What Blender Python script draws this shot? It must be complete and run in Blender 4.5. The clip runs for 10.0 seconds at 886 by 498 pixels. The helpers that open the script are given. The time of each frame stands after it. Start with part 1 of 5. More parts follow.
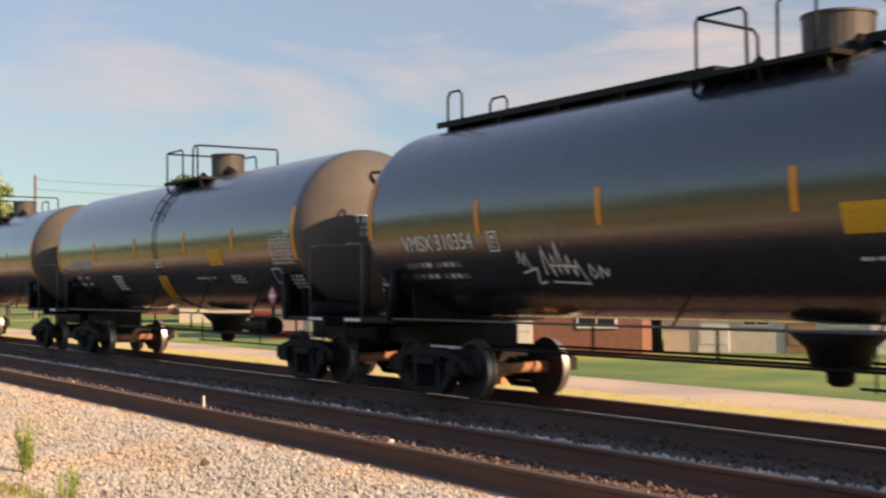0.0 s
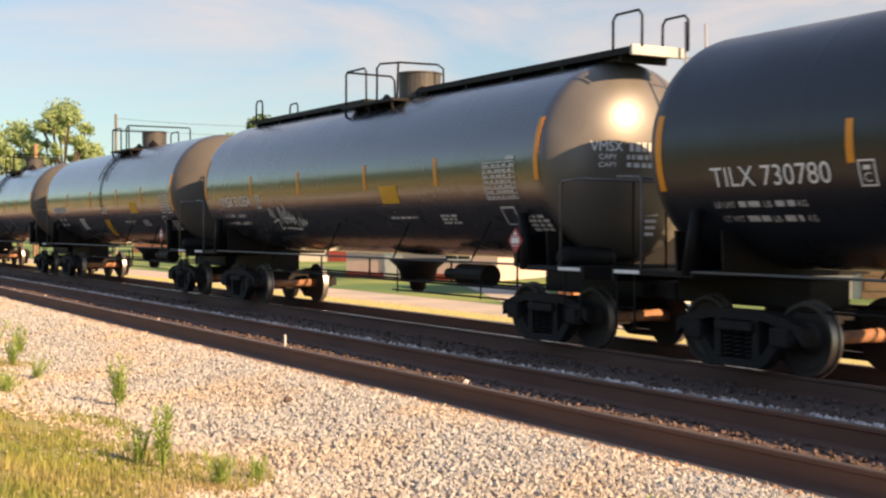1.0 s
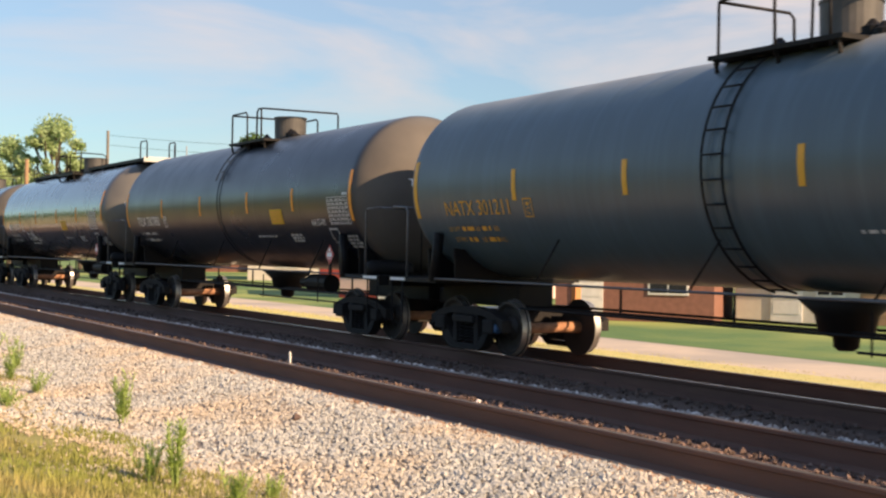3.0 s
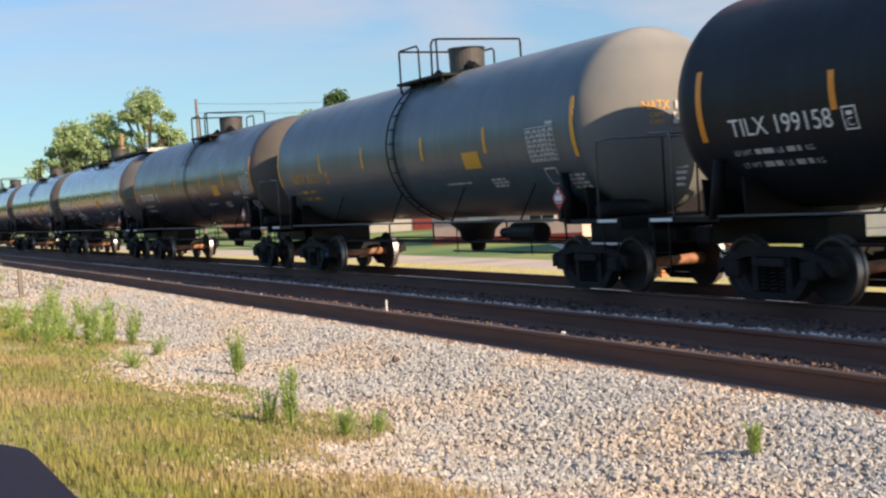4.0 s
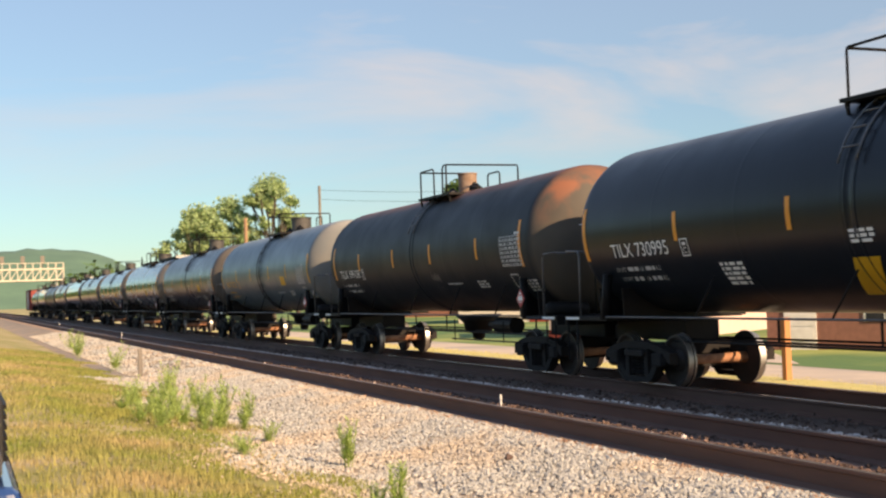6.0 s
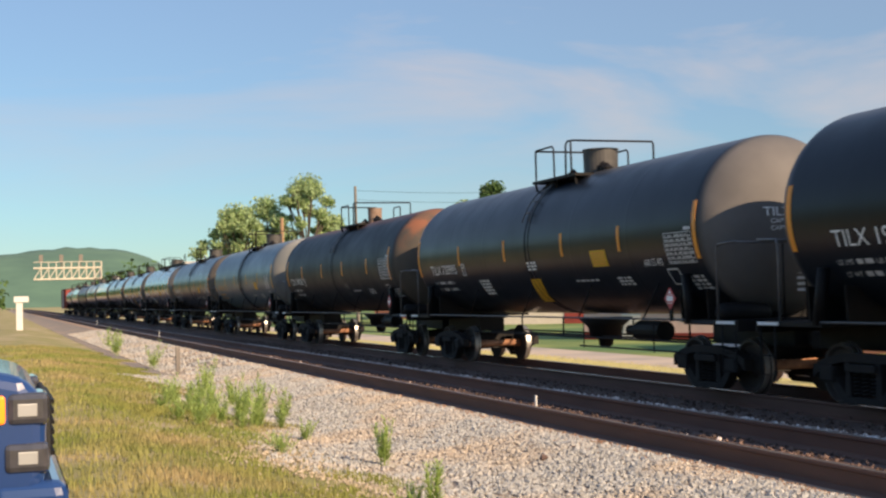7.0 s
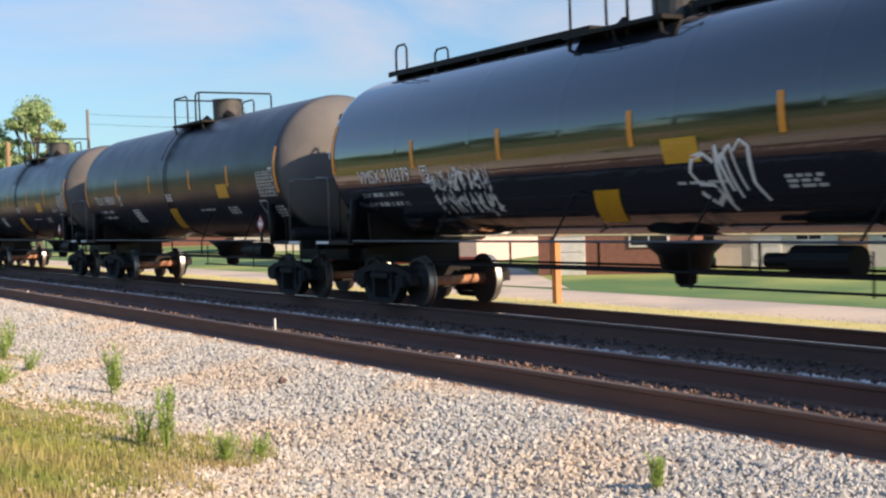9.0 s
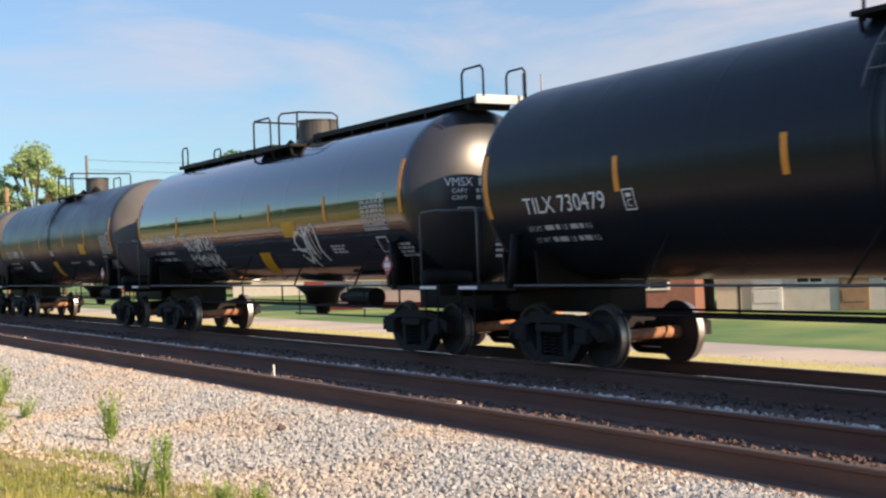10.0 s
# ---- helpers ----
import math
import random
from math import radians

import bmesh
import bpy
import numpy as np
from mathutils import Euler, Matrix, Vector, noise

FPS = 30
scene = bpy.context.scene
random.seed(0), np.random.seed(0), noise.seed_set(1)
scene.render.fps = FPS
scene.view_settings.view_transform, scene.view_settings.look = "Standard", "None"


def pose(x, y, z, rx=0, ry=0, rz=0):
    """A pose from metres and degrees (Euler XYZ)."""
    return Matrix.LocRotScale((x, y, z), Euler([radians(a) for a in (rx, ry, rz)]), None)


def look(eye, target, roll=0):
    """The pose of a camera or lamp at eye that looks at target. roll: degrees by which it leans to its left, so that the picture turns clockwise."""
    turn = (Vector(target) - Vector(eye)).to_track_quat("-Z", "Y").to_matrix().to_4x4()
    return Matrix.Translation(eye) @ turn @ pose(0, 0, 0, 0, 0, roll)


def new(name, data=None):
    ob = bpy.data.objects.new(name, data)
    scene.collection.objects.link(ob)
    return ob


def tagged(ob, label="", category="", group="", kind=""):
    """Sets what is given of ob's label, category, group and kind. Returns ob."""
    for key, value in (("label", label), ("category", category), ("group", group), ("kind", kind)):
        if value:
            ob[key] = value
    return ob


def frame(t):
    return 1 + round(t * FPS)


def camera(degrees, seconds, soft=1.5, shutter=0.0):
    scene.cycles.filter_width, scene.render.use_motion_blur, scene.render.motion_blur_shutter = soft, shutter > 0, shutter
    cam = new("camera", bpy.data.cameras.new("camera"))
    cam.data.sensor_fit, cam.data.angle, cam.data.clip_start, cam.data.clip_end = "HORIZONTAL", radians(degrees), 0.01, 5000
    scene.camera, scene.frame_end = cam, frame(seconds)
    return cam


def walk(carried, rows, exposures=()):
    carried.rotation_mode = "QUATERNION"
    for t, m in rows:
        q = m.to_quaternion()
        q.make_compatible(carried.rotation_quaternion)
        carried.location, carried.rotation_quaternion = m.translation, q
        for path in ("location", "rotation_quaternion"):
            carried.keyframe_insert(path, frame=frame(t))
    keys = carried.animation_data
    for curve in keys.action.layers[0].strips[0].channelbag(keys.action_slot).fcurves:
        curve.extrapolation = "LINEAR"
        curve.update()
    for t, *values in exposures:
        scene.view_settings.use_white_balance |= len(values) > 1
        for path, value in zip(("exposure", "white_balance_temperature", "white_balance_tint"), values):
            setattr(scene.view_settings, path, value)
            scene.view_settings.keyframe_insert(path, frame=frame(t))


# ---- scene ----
cam = camera(38.27, 10.0, soft=2.3, shutter=0.12)
# seconds, place, yaw to the left, pitch up, roll
PATH = [
    (0.0, 0.577, 0.353, 2.287, -32.91, 1.86, -0.33),
    (0.2, 0.658, 0.470, 2.135, -35.69, 0.45, 0.55),
    (0.4, 0.635, 0.626, 2.183, -37.00, -0.65, 0.47),
    (0.5, 0.568, 0.706, 2.147, -37.07, -0.15, 1.09),
    (1.0, 0.354, 0.042, 2.351, -29.61, -0.83, 0.19),
    (1.5, 0.114, -0.050, 2.320, -30.42, -1.01, 1.16),
    (2.0, 0.213, 0.192, 2.313, -31.22, -0.43, 0.91),
    (2.5, 0.315, 0.428, 2.300, -31.00, 0.09, 1.83),
    (2.7, 0.285, 0.469, 2.275, -30.90, 0.44, 2.06),
    (3.8, 0.196, 0.059, 2.310, -26.26, -1.88, -4.02),
    (4.0, -0.110, -0.558, 2.336, -25.86, -2.31, -3.62),
    (4.5, 0.018, -0.538, 2.413, -26.06, -1.75, -3.45),
    (4.8, 0.106, 0.022, 2.313, -29.28, -0.03, -1.84),
    (5.0, 0.241, 0.314, 2.379, -31.25, 0.56, -1.84),
    (5.5, 0.393, 0.554, 2.270, -28.93, 1.62, -2.94),
    (5.7, 0.166, 0.144, 2.342, -24.71, 1.92, -3.07),
    (6.8, -0.093, -0.524, 2.379, -18.39, 1.98, -1.11),
    (7.0, -0.048, -0.360, 2.361, -19.25, 2.07, -1.46),
    (7.5, 0.08, -0.195, 2.385, -19.89, 1.62, -2.50),
    (8.0, 0.129, 0.156, 2.302, -24.72, 0.19, -1.21),
    (8.5, 0.209, 0.186, 2.249, -30.32, -1.92, -1.29),
    (9.0, 0.141, -0.055, 2.264, -30.67, -1.50, -1.78),
    (9.5, 0.114, -0.169, 2.258, -30.85, -0.78, -1.94),
    (10.0, 0.201, 0.090, 2.264, -30.79, 0.48, -2.00),
]


def carried_pose(x, y, z, yaw, pitch, roll):
    ahead = Vector((-math.sin(radians(yaw)) * math.cos(radians(pitch)), math.cos(radians(yaw)) * math.cos(radians(pitch)), math.sin(radians(pitch))))
    eye = Vector((x, y, z))
    return look(eye, eye + ahead, roll)


EXPOSURES = [(0.0, 0.60, 9200, 24), (0.5, 0.94, 7900, 19), (1.0, 0.84, 9300, 22), (1.5, 0.72, 8000, 19), (2.0, 0.78, 7700, 19), (2.7, 0.80, 8500, 19), (3.8, 0.60, 7200, 16), (4.5, 0.58, 6900, 15), (5.0, 0.72, 7100, 16), (5.5, 0.84, 8900, 19), (6.8, 0.44, 7500, 16), (7.5, 0.44, 7350, 16), (8.5, 0.66, 6800, 15), (10.0, 0.70, 7100, 16)]
walk(cam, [(r[0], carried_pose(*r[1:])) for r in PATH], EXPOSURES)

# ---- light ----
SUN_EL, SUN_ROT = radians(29), radians(155)
sun_dir = Vector((math.sin(SUN_ROT) * math.cos(SUN_EL), math.cos(SUN_ROT) * math.cos(SUN_EL), math.sin(SUN_EL)))
sun = new("sun", bpy.data.lights.new("sun", "SUN"))
sun.data.energy, sun.data.angle, sun.data.color = 5.0, radians(0.6), (1.0, 0.82, 0.60)
sun.matrix_world = look(sun_dir * 50, (0, 0, 0))

world = bpy.data.worlds.new("world")
scene.world = world
world.use_nodes = True
wt = world.node_tree
wt.nodes.clear()


def wnode(kind, **kw):
    n = wt.nodes.new(kind)
    for k, v in kw.items():
        n.inputs[k].default_value = v
    return n


sky = wt.nodes.new("ShaderNodeTexSky")
sky.sky_type, sky.sun_disc = "NISHITA", False
sky.sun_elevation, sky.sun_rotation = SUN_EL, SUN_ROT
sky.air_density, sky.dust_density, sky.ozone_density = 1.0, 0.3, 3.0
w_co = wt.nodes.new("ShaderNodeTexCoord")
w_map = wt.nodes.new("ShaderNodeMapping")
w_map.inputs["Scale"].default_value = (1.3, 2.0, 7.5)
w_map.inputs["Rotation"].default_value = (0.25, -0.12, 0.5)
w_noise = wnode("ShaderNodeTexNoise", Scale=1.7, Detail=6.0, Roughness=0.55, Distortion=0.5)
w_ramp = wt.nodes.new("ShaderNodeValToRGB")
w_ramp.color_ramp.elements[0].position, w_ramp.color_ramp.elements[1].position = 0.42, 0.60
w_ramp.color_ramp.elements[0].color = (0.12, 0.12, 0.12, 1)
w_ramp.color_ramp.elements[1].color = (1, 1, 1, 1)
w_sep = wt.nodes.new("ShaderNodeSeparateXYZ")


def wrange(a, b, lo, hi, axis="Z"):
    n = wnode("ShaderNodeMapRange", **{"From Min": a, "From Max": b, "To Min": lo, "To Max": hi})
    wt.links.new(w_sep.outputs[axis], n.inputs["Value"])
    return n.outputs[0]


def wmix(how, colour):
    n = wt.nodes.new("ShaderNodeMix")
    n.data_type, n.blend_type = "RGBA", how
    n.inputs[7].default_value = (*colour, 1)
    return n


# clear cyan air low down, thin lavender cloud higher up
w_low = wmix("MULTIPLY", (0.55, 0.80, 0.94))
w_cloud = wmix("MIX", (4.7, 4.8, 5.4))
w_blue = wmix("ADD", (0.5, 1.1, 2.2))
w_fac = wt.nodes.new("ShaderNodeMath")
w_fac.operation = "MULTIPLY"
w_bank = wt.nodes.new("ShaderNodeMath")
w_bank.operation = "MULTIPLY"
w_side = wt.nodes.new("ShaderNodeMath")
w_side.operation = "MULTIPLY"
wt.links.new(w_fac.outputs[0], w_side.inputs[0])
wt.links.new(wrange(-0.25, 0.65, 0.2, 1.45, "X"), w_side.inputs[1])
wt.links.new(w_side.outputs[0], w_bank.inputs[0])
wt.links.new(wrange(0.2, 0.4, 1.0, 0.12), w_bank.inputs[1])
w_bg = wnode("ShaderNodeBackground", Strength=0.092)
w_out = wt.nodes.new("ShaderNodeOutputWorld")
wt.links.new(w_co.outputs["Generated"], w_sep.inputs[0])
for a, b in ((w_co.outputs["Generated"], w_map.inputs["Vector"]), (w_map.outputs[0], w_noise.inputs["Vector"]), (w_noise.outputs["Fac"], w_ramp.inputs[0]),
             (wrange(0.05, 0.45, 1.0, 0.0), w_low.inputs[0]), (sky.outputs[0], w_low.inputs[6]), (w_ramp.outputs[0], w_fac.inputs[0]), (wrange(0.04, 0.24, 0.12, 0.95), w_fac.inputs[1]),
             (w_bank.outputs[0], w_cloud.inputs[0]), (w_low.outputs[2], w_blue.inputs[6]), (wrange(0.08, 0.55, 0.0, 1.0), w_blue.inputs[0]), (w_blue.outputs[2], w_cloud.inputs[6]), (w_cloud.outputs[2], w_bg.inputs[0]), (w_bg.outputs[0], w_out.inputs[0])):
    wt.links.new(a, b)


# ---- materials ----
def mat(name, colour, rough=0.6, metal=0.0, second=None, scale=4.0, amount=0.5, bump=0.0, bump_scale=40.0, per_object=0.0, emit=0.0,
        stretch=(1, 1, 1), third=None, third_scale=0.5, coat=0.0, rough_var=0.0, island=0.0, spec=0.5):
    """A procedural surface: two colours by fine noise, a third by coarse noise, relief, and spread from piece to piece."""
    m = bpy.data.materials.new(name)
    m.use_nodes = True
    t = m.node_tree
    b = t.nodes["Principled BSDF"]
    b.inputs["Roughness"].default_value, b.inputs["Metallic"].default_value = rough, metal
    b.inputs["Specular IOR Level"].default_value = spec
    b.inputs["Coat Weight"].default_value, b.inputs["Coat Roughness"].default_value = coat, 0.06
    co = t.nodes.new("ShaderNodeTexCoord")
    mp = t.nodes.new("ShaderNodeMapping")
    mp.inputs["Scale"].default_value = stretch
    t.links.new(co.outputs["Object"], mp.inputs["Vector"])

    def noise_at(s, detail=5.0):
        n = t.nodes.new("ShaderNodeTexNoise")
        n.inputs["Scale"].default_value, n.inputs["Detail"].default_value = s, detail
        t.links.new(mp.outputs[0], n.inputs["Vector"])
        return n.outputs["Fac"]

    def sharper(fac, lo, hi, to=1.0):
        r = t.nodes.new("ShaderNodeMapRange")
        r.inputs["From Min"].default_value, r.inputs["From Max"].default_value = lo, hi
        r.inputs["To Max"].default_value = to
        t.links.new(fac, r.inputs["Value"])
        return r.outputs[0]

    def mixed(fac, a, c, how="MIX"):
        x = t.nodes.new("ShaderNodeMix")
        x.data_type, x.blend_type = "RGBA", how
        if isinstance(fac, float):
            x.inputs[0].default_value = fac
        else:
            t.links.new(fac, x.inputs[0])
        for slot, v in ((6, a), (7, c)):
            if isinstance(v, tuple):
                x.inputs[slot].default_value = (*v, 1)
            else:
                t.links.new(v, x.inputs[slot])
        return x.outputs[2]

    out = mixed(sharper(noise_at(scale), 0.5 - amount * 0.4, 0.5 + amount * 0.4), colour, second or tuple(c * 0.8 for c in colour))
    if third:
        out = mixed(sharper(noise_at(third_scale, 3.0), 0.45, 0.65), out, third)
    if per_object or island:
        src = t.nodes.new("ShaderNodeNewGeometry").outputs["Random Per Island"] if island else t.nodes.new("ShaderNodeObjectInfo").outputs["Random"]
        k = per_object or island
        r = t.nodes.new("ShaderNodeMapRange")
        r.inputs["To Min"].default_value, r.inputs["To Max"].default_value = 1 - k, 1 + k
        t.links.new(src, r.inputs["Value"])
        hsv = t.nodes.new("ShaderNodeHueSaturation")
        t.links.new(r.outputs[0], hsv.inputs["Value"])
        t.links.new(out, hsv.inputs["Color"])
        out = hsv.outputs[0]
    t.links.new(out, b.inputs["Base Color"])
    if rough_var:
        r = t.nodes.new("ShaderNodeMapRange")
        r.inputs["To Min"].default_value, r.inputs["To Max"].default_value = max(0.02, rough - rough_var), min(1.0, rough + rough_var)
        t.links.new(noise_at(scale * 0.5), r.inputs["Value"])
        t.links.new(r.outputs[0], b.inputs["Roughness"])
    if bump:
        bp = t.nodes.new("ShaderNodeBump")
        bp.inputs["Strength"].default_value = bump
        bp.inputs["Distance"].default_value = 0.02
        t.links.new(noise_at(bump_scale), bp.inputs["Height"])
        t.links.new(bp.outputs[0], b.inputs["Normal"])
    if emit:
        t.links.new(out, b.inputs["Emission Color"])
        b.inputs["Emission Strength"].default_value = emit
    return m


M_GROUND = mat("grass_ground", (0.30, 0.26, 0.10), 0.95, second=(0.23, 0.23, 0.07), scale=2.2, third=(0.44, 0.34, 0.21), third_scale=0.6, bump=0.8, bump_scale=60)
M_STRAW = mat("dry_grass", (0.55, 0.47, 0.2), 0.95, second=(0.46, 0.42, 0.16), scale=2.0, bump=0.6, bump_scale=40)
M_FIELD = mat("field_grass", (0.13, 0.19, 0.05), 0.95, second=(0.09, 0.15, 0.04), scale=0.8, third=(0.19, 0.21, 0.07), third_scale=0.08, bump=0.6, bump_scale=50)
# Lawn colour holds tree shade (dark green) and sun (bright coarse patches).
M_LAWN = mat("lawn", (0.07, 0.155, 0.05), 0.95, second=(0.10, 0.18, 0.05), scale=1.5, third=(0.27, 0.31, 0.09), third_scale=0.12, bump=0.6, bump_scale=50)
M_BALLAST = mat("ballast", (0.30, 0.26, 0.22), 0.95, second=(0.15, 0.13, 0.115), scale=26.0, amount=0.4, third=(0.36, 0.27, 0.19), third_scale=0.9, bump=1.0, bump_scale=38)
M_BEDDARK = mat("oily_ballast", (0.17, 0.105, 0.082), 0.95, second=(0.10, 0.062, 0.05), scale=22.0, bump=1.0, bump_scale=38)
M_STONE = mat("crushed_stone", (0.425, 0.42, 0.40), 0.9, second=(0.31, 0.31, 0.295), scale=9.0, third=(0.43, 0.365, 0.295), third_scale=0.7, island=0.24)
M_STONETAN = mat("dusty_stone", (0.46, 0.38, 0.28), 0.95, second=(0.36, 0.29, 0.20), scale=7.0, third=(0.42, 0.37, 0.31), third_scale=1.2, island=0.25)
M_STONEDARK = mat("soiled_stone", (0.14, 0.09, 0.072), 0.9, second=(0.095, 0.06, 0.048), scale=9.0, third=(0.11, 0.07, 0.056), third_scale=1.5, island=0.5)
# Sunlight is put into this base colour; the stones lie in the train's shade.
M_STONELIT = mat("grey_stone", (0.68, 0.60, 0.57), 0.9, second=(0.50, 0.44, 0.42), scale=9.0, third=(0.3, 0.22, 0.18), third_scale=1.5, island=0.4)
M_STONERUST = mat("rusty_stone", (0.33, 0.2, 0.13), 0.95, second=(0.2, 0.12, 0.085), scale=7.0, island=0.4)
M_DUST = mat("rusty_dust", (0.46, 0.29, 0.19), 0.95, second=(0.34, 0.24, 0.17), scale=8.0, bump=0.5)
M_RAIL = mat("rusty_rail", (0.15, 0.07, 0.048), 0.8, second=(0.105, 0.05, 0.037), scale=6.0, stretch=(1, 0.15, 1), bump=0.2)
M_RAILHEAD = mat("worn_rail_head", (0.36, 0.31, 0.28), 0.38, 0.8, second=(0.26, 0.21, 0.18), scale=3.0, stretch=(1, 0.1, 1))
M_RAILBRIGHT = mat("polished_rail_head", (0.62, 0.58, 0.54), 0.22, 0.9, scale=3.0, stretch=(1, 0.1, 1))
M_TIE = mat("creosote_timber", (0.075, 0.055, 0.042), 0.9, second=(0.045, 0.035, 0.03), scale=7.0, stretch=(0.3, 4, 4), bump=0.5, per_object=0.3)
M_ROAD = mat("pale_road", (0.55, 0.45, 0.35), 0.9, second=(0.48, 0.40, 0.32), scale=5.0, third=(0.36, 0.32, 0.28), third_scale=0.25, bump=0.2)
M_STEEL = mat("black_steel", (0.009, 0.009, 0.01), 0.55, second=(0.014, 0.012, 0.011), scale=5.0, bump=0.1, spec=0.15)
M_GREYSTEEL = mat("worn_steel", (0.16, 0.16, 0.165), 0.5, 0.3, second=(0.10, 0.10, 0.105), scale=6.0)
M_WHEEL = mat("wheel_steel", (0.035, 0.028, 0.025), 0.65, 0.2, second=(0.055, 0.04, 0.032), scale=4.0)
M_TREAD = mat("polished_tread", (0.5, 0.48, 0.45), 0.45, 0.9, scale=4.0)
M_AXLE = mat("rusty_axle", (0.5, 0.24, 0.13), 0.8, second=(0.2, 0.09, 0.05), scale=5.0)
M_HATCH = mat("dusty_hatch", (0.10, 0.092, 0.085), 0.6, second=(0.05, 0.047, 0.045), scale=3.0)
M_RUSTHATCH = mat("weathered_hatch", (0.30, 0.22, 0.17), 0.8, second=(0.2, 0.12, 0.08), scale=5.0)
M_FRAME = mat("bogie_casting", (0.013, 0.012, 0.013), 0.75, second=(0.026, 0.021, 0.019), scale=4.0, bump=0.25, spec=0.25)
M_BLUE = mat("blue_bearing", (0.04, 0.13, 0.26), 0.5)
M_ORANGE = mat("orange_reflector", (0.94, 0.33, 0.03), 0.45, second=(0.84, 0.30, 0.025), scale=10.0)
M_YELLOWSTRIPE = mat("yellow_reflector", (0.84, 0.40, 0.04), 0.45, second=(0.74, 0.35, 0.03), scale=10.0)
M_YELLOW = mat("yellow_sign", (0.78, 0.42, 0.02), 0.5, second=(0.7, 0.37, 0.02), scale=6.0)
M_WHITE = mat("white_stencil", (0.93, 0.93, 0.9), 0.6, second=(0.82, 0.82, 0.8), scale=14.0)
M_FAINT = mat("faded_stencil", (0.7, 0.7, 0.7), 0.6, second=(0.45, 0.46, 0.46), scale=18.0)
M_NATXT = mat("orange_stencil", (0.86, 0.42, 0.06), 0.6, second=(0.7, 0.33, 0.05), scale=14.0)
M_PLACARD = mat("red_placard", (0.62, 0.06, 0.07), 0.4, second=(0.5, 0.05, 0.06), scale=8.0)
M_BARK = mat("bark", (0.11, 0.085, 0.065), 0.95, second=(0.07, 0.055, 0.045), scale=6.0, bump=0.6)
M_LEAF = mat("leaves", (0.36, 0.48, 0.23), 0.7, second=(0.42, 0.52, 0.27), scale=0.6, island=0.35)
M_LEAFDARK = mat("dark_leaves", (0.06, 0.13, 0.035), 0.7, second=(0.09, 0.16, 0.045), scale=0.6, island=0.35)
M_WEED = mat("weed_leaves", (0.37, 0.50, 0.14), 0.75, second=(0.46, 0.56, 0.2), scale=3.0, island=0.3)
M_BLADE = mat("grass_blades", (0.32, 0.30, 0.085), 0.85, second=(0.20, 0.26, 0.06), scale=0.8, third=(0.42, 0.33, 0.16), third_scale=0.45, island=0.3)


def leafy(m, k):
    """Thin leaves let part of the light through."""
    t = m.node_tree
    b, out = t.nodes["Principled BSDF"], t.nodes["Material Output"]
    tr, mx = t.nodes.new("ShaderNodeBsdfTranslucent"), t.nodes.new("ShaderNodeMixShader")
    t.links.new(b.inputs["Base Color"].links[0].from_socket, tr.inputs["Color"])
    mx.inputs[0].default_value = k
    t.links.new(b.outputs[0], mx.inputs[1])
    t.links.new(tr.outputs[0], mx.inputs[2])
    t.links.new(mx.outputs[0], out.inputs["Surface"])


for leaf_material, k in ((M_LEAF, 0.5), (M_LEAFDARK, 0.3), (M_WEED, 0.4), (M_BLADE, 0.3)):
    leafy(leaf_material, k)
M_HILL = mat("wooded_hill", (0.10, 0.19, 0.13), 1.0, second=(0.075, 0.15, 0.11), scale=0.03, bump=0.3)
M_WOODPOST = mat("orange_post", (0.52, 0.22, 0.08), 0.7, second=(0.45, 0.19, 0.08), scale=6.0)
M_TANPOLE = mat("tan_pole", (0.36, 0.22, 0.13), 0.9, second=(0.28, 0.17, 0.10), scale=3.0)
M_TIMBER = mat("grey_timber", (0.24, 0.21, 0.18), 0.9, second=(0.16, 0.14, 0.12), scale=4.0, stretch=(3, 3, 0.4))
M_BRICK = mat("red_brick_wall", (0.26, 0.115, 0.085), 0.85, second=(0.2, 0.09, 0.065), scale=5.0)
M_SIDING = mat("pale_siding", (0.62, 0.56, 0.48), 0.8, second=(0.55, 0.49, 0.42), scale=3.0)
M_PINK = mat("pale_pink_siding", (0.70, 0.50, 0.44), 0.8, second=(0.62, 0.45, 0.40), scale=3.0)
M_ROOF = mat("roof_shingle", (0.10, 0.085, 0.08), 0.9, second=(0.14, 0.115, 0.1), scale=6.0)
M_GLASSDARK = mat("dark_window", (0.03, 0.035, 0.04), 0.08)
M_BOARD = mat("white_board", (0.72, 0.70, 0.66), 0.6, second=(0.62, 0.6, 0.56), scale=4.0)
M_GALV = mat("galvanised", (0.45, 0.45, 0.43), 0.5, 0.5, second=(0.36, 0.36, 0.35), scale=3.0)
M_GANTRY = mat("pale_gantry_steel", (0.66, 0.60, 0.48), 0.6, second=(0.56, 0.51, 0.41), scale=3.0)
M_TRUCKBLUE = mat("blue_car_paint", (0.012, 0.045, 0.16), 0.3, coat=0.9, second=(0.014, 0.05, 0.17), scale=2.0)
M_CARDARK = mat("dark_plum_paint", (0.016, 0.012, 0.022), 0.6, coat=0.0, spec=0.08, second=(0.018, 0.016, 0.03), scale=2.0)
M_LENS = mat("clear_lens", (0.07, 0.07, 0.08), 0.12, second=(0.05, 0.05, 0.055), scale=20.0, coat=1.0)
M_AMBER = mat("amber_lamp", (0.95, 0.22, 0.02), 0.25, emit=1.4)
M_RUBBER = mat("rubber", (0.02, 0.02, 0.02), 0.85)
M_GLASS = mat("windscreen", (0.02, 0.025, 0.03), 0.05, coat=1.0)
M_REDPAINT = mat("faded_red_paint", (0.30, 0.045, 0.035), 0.6, second=(0.22, 0.04, 0.03), scale=2.0)


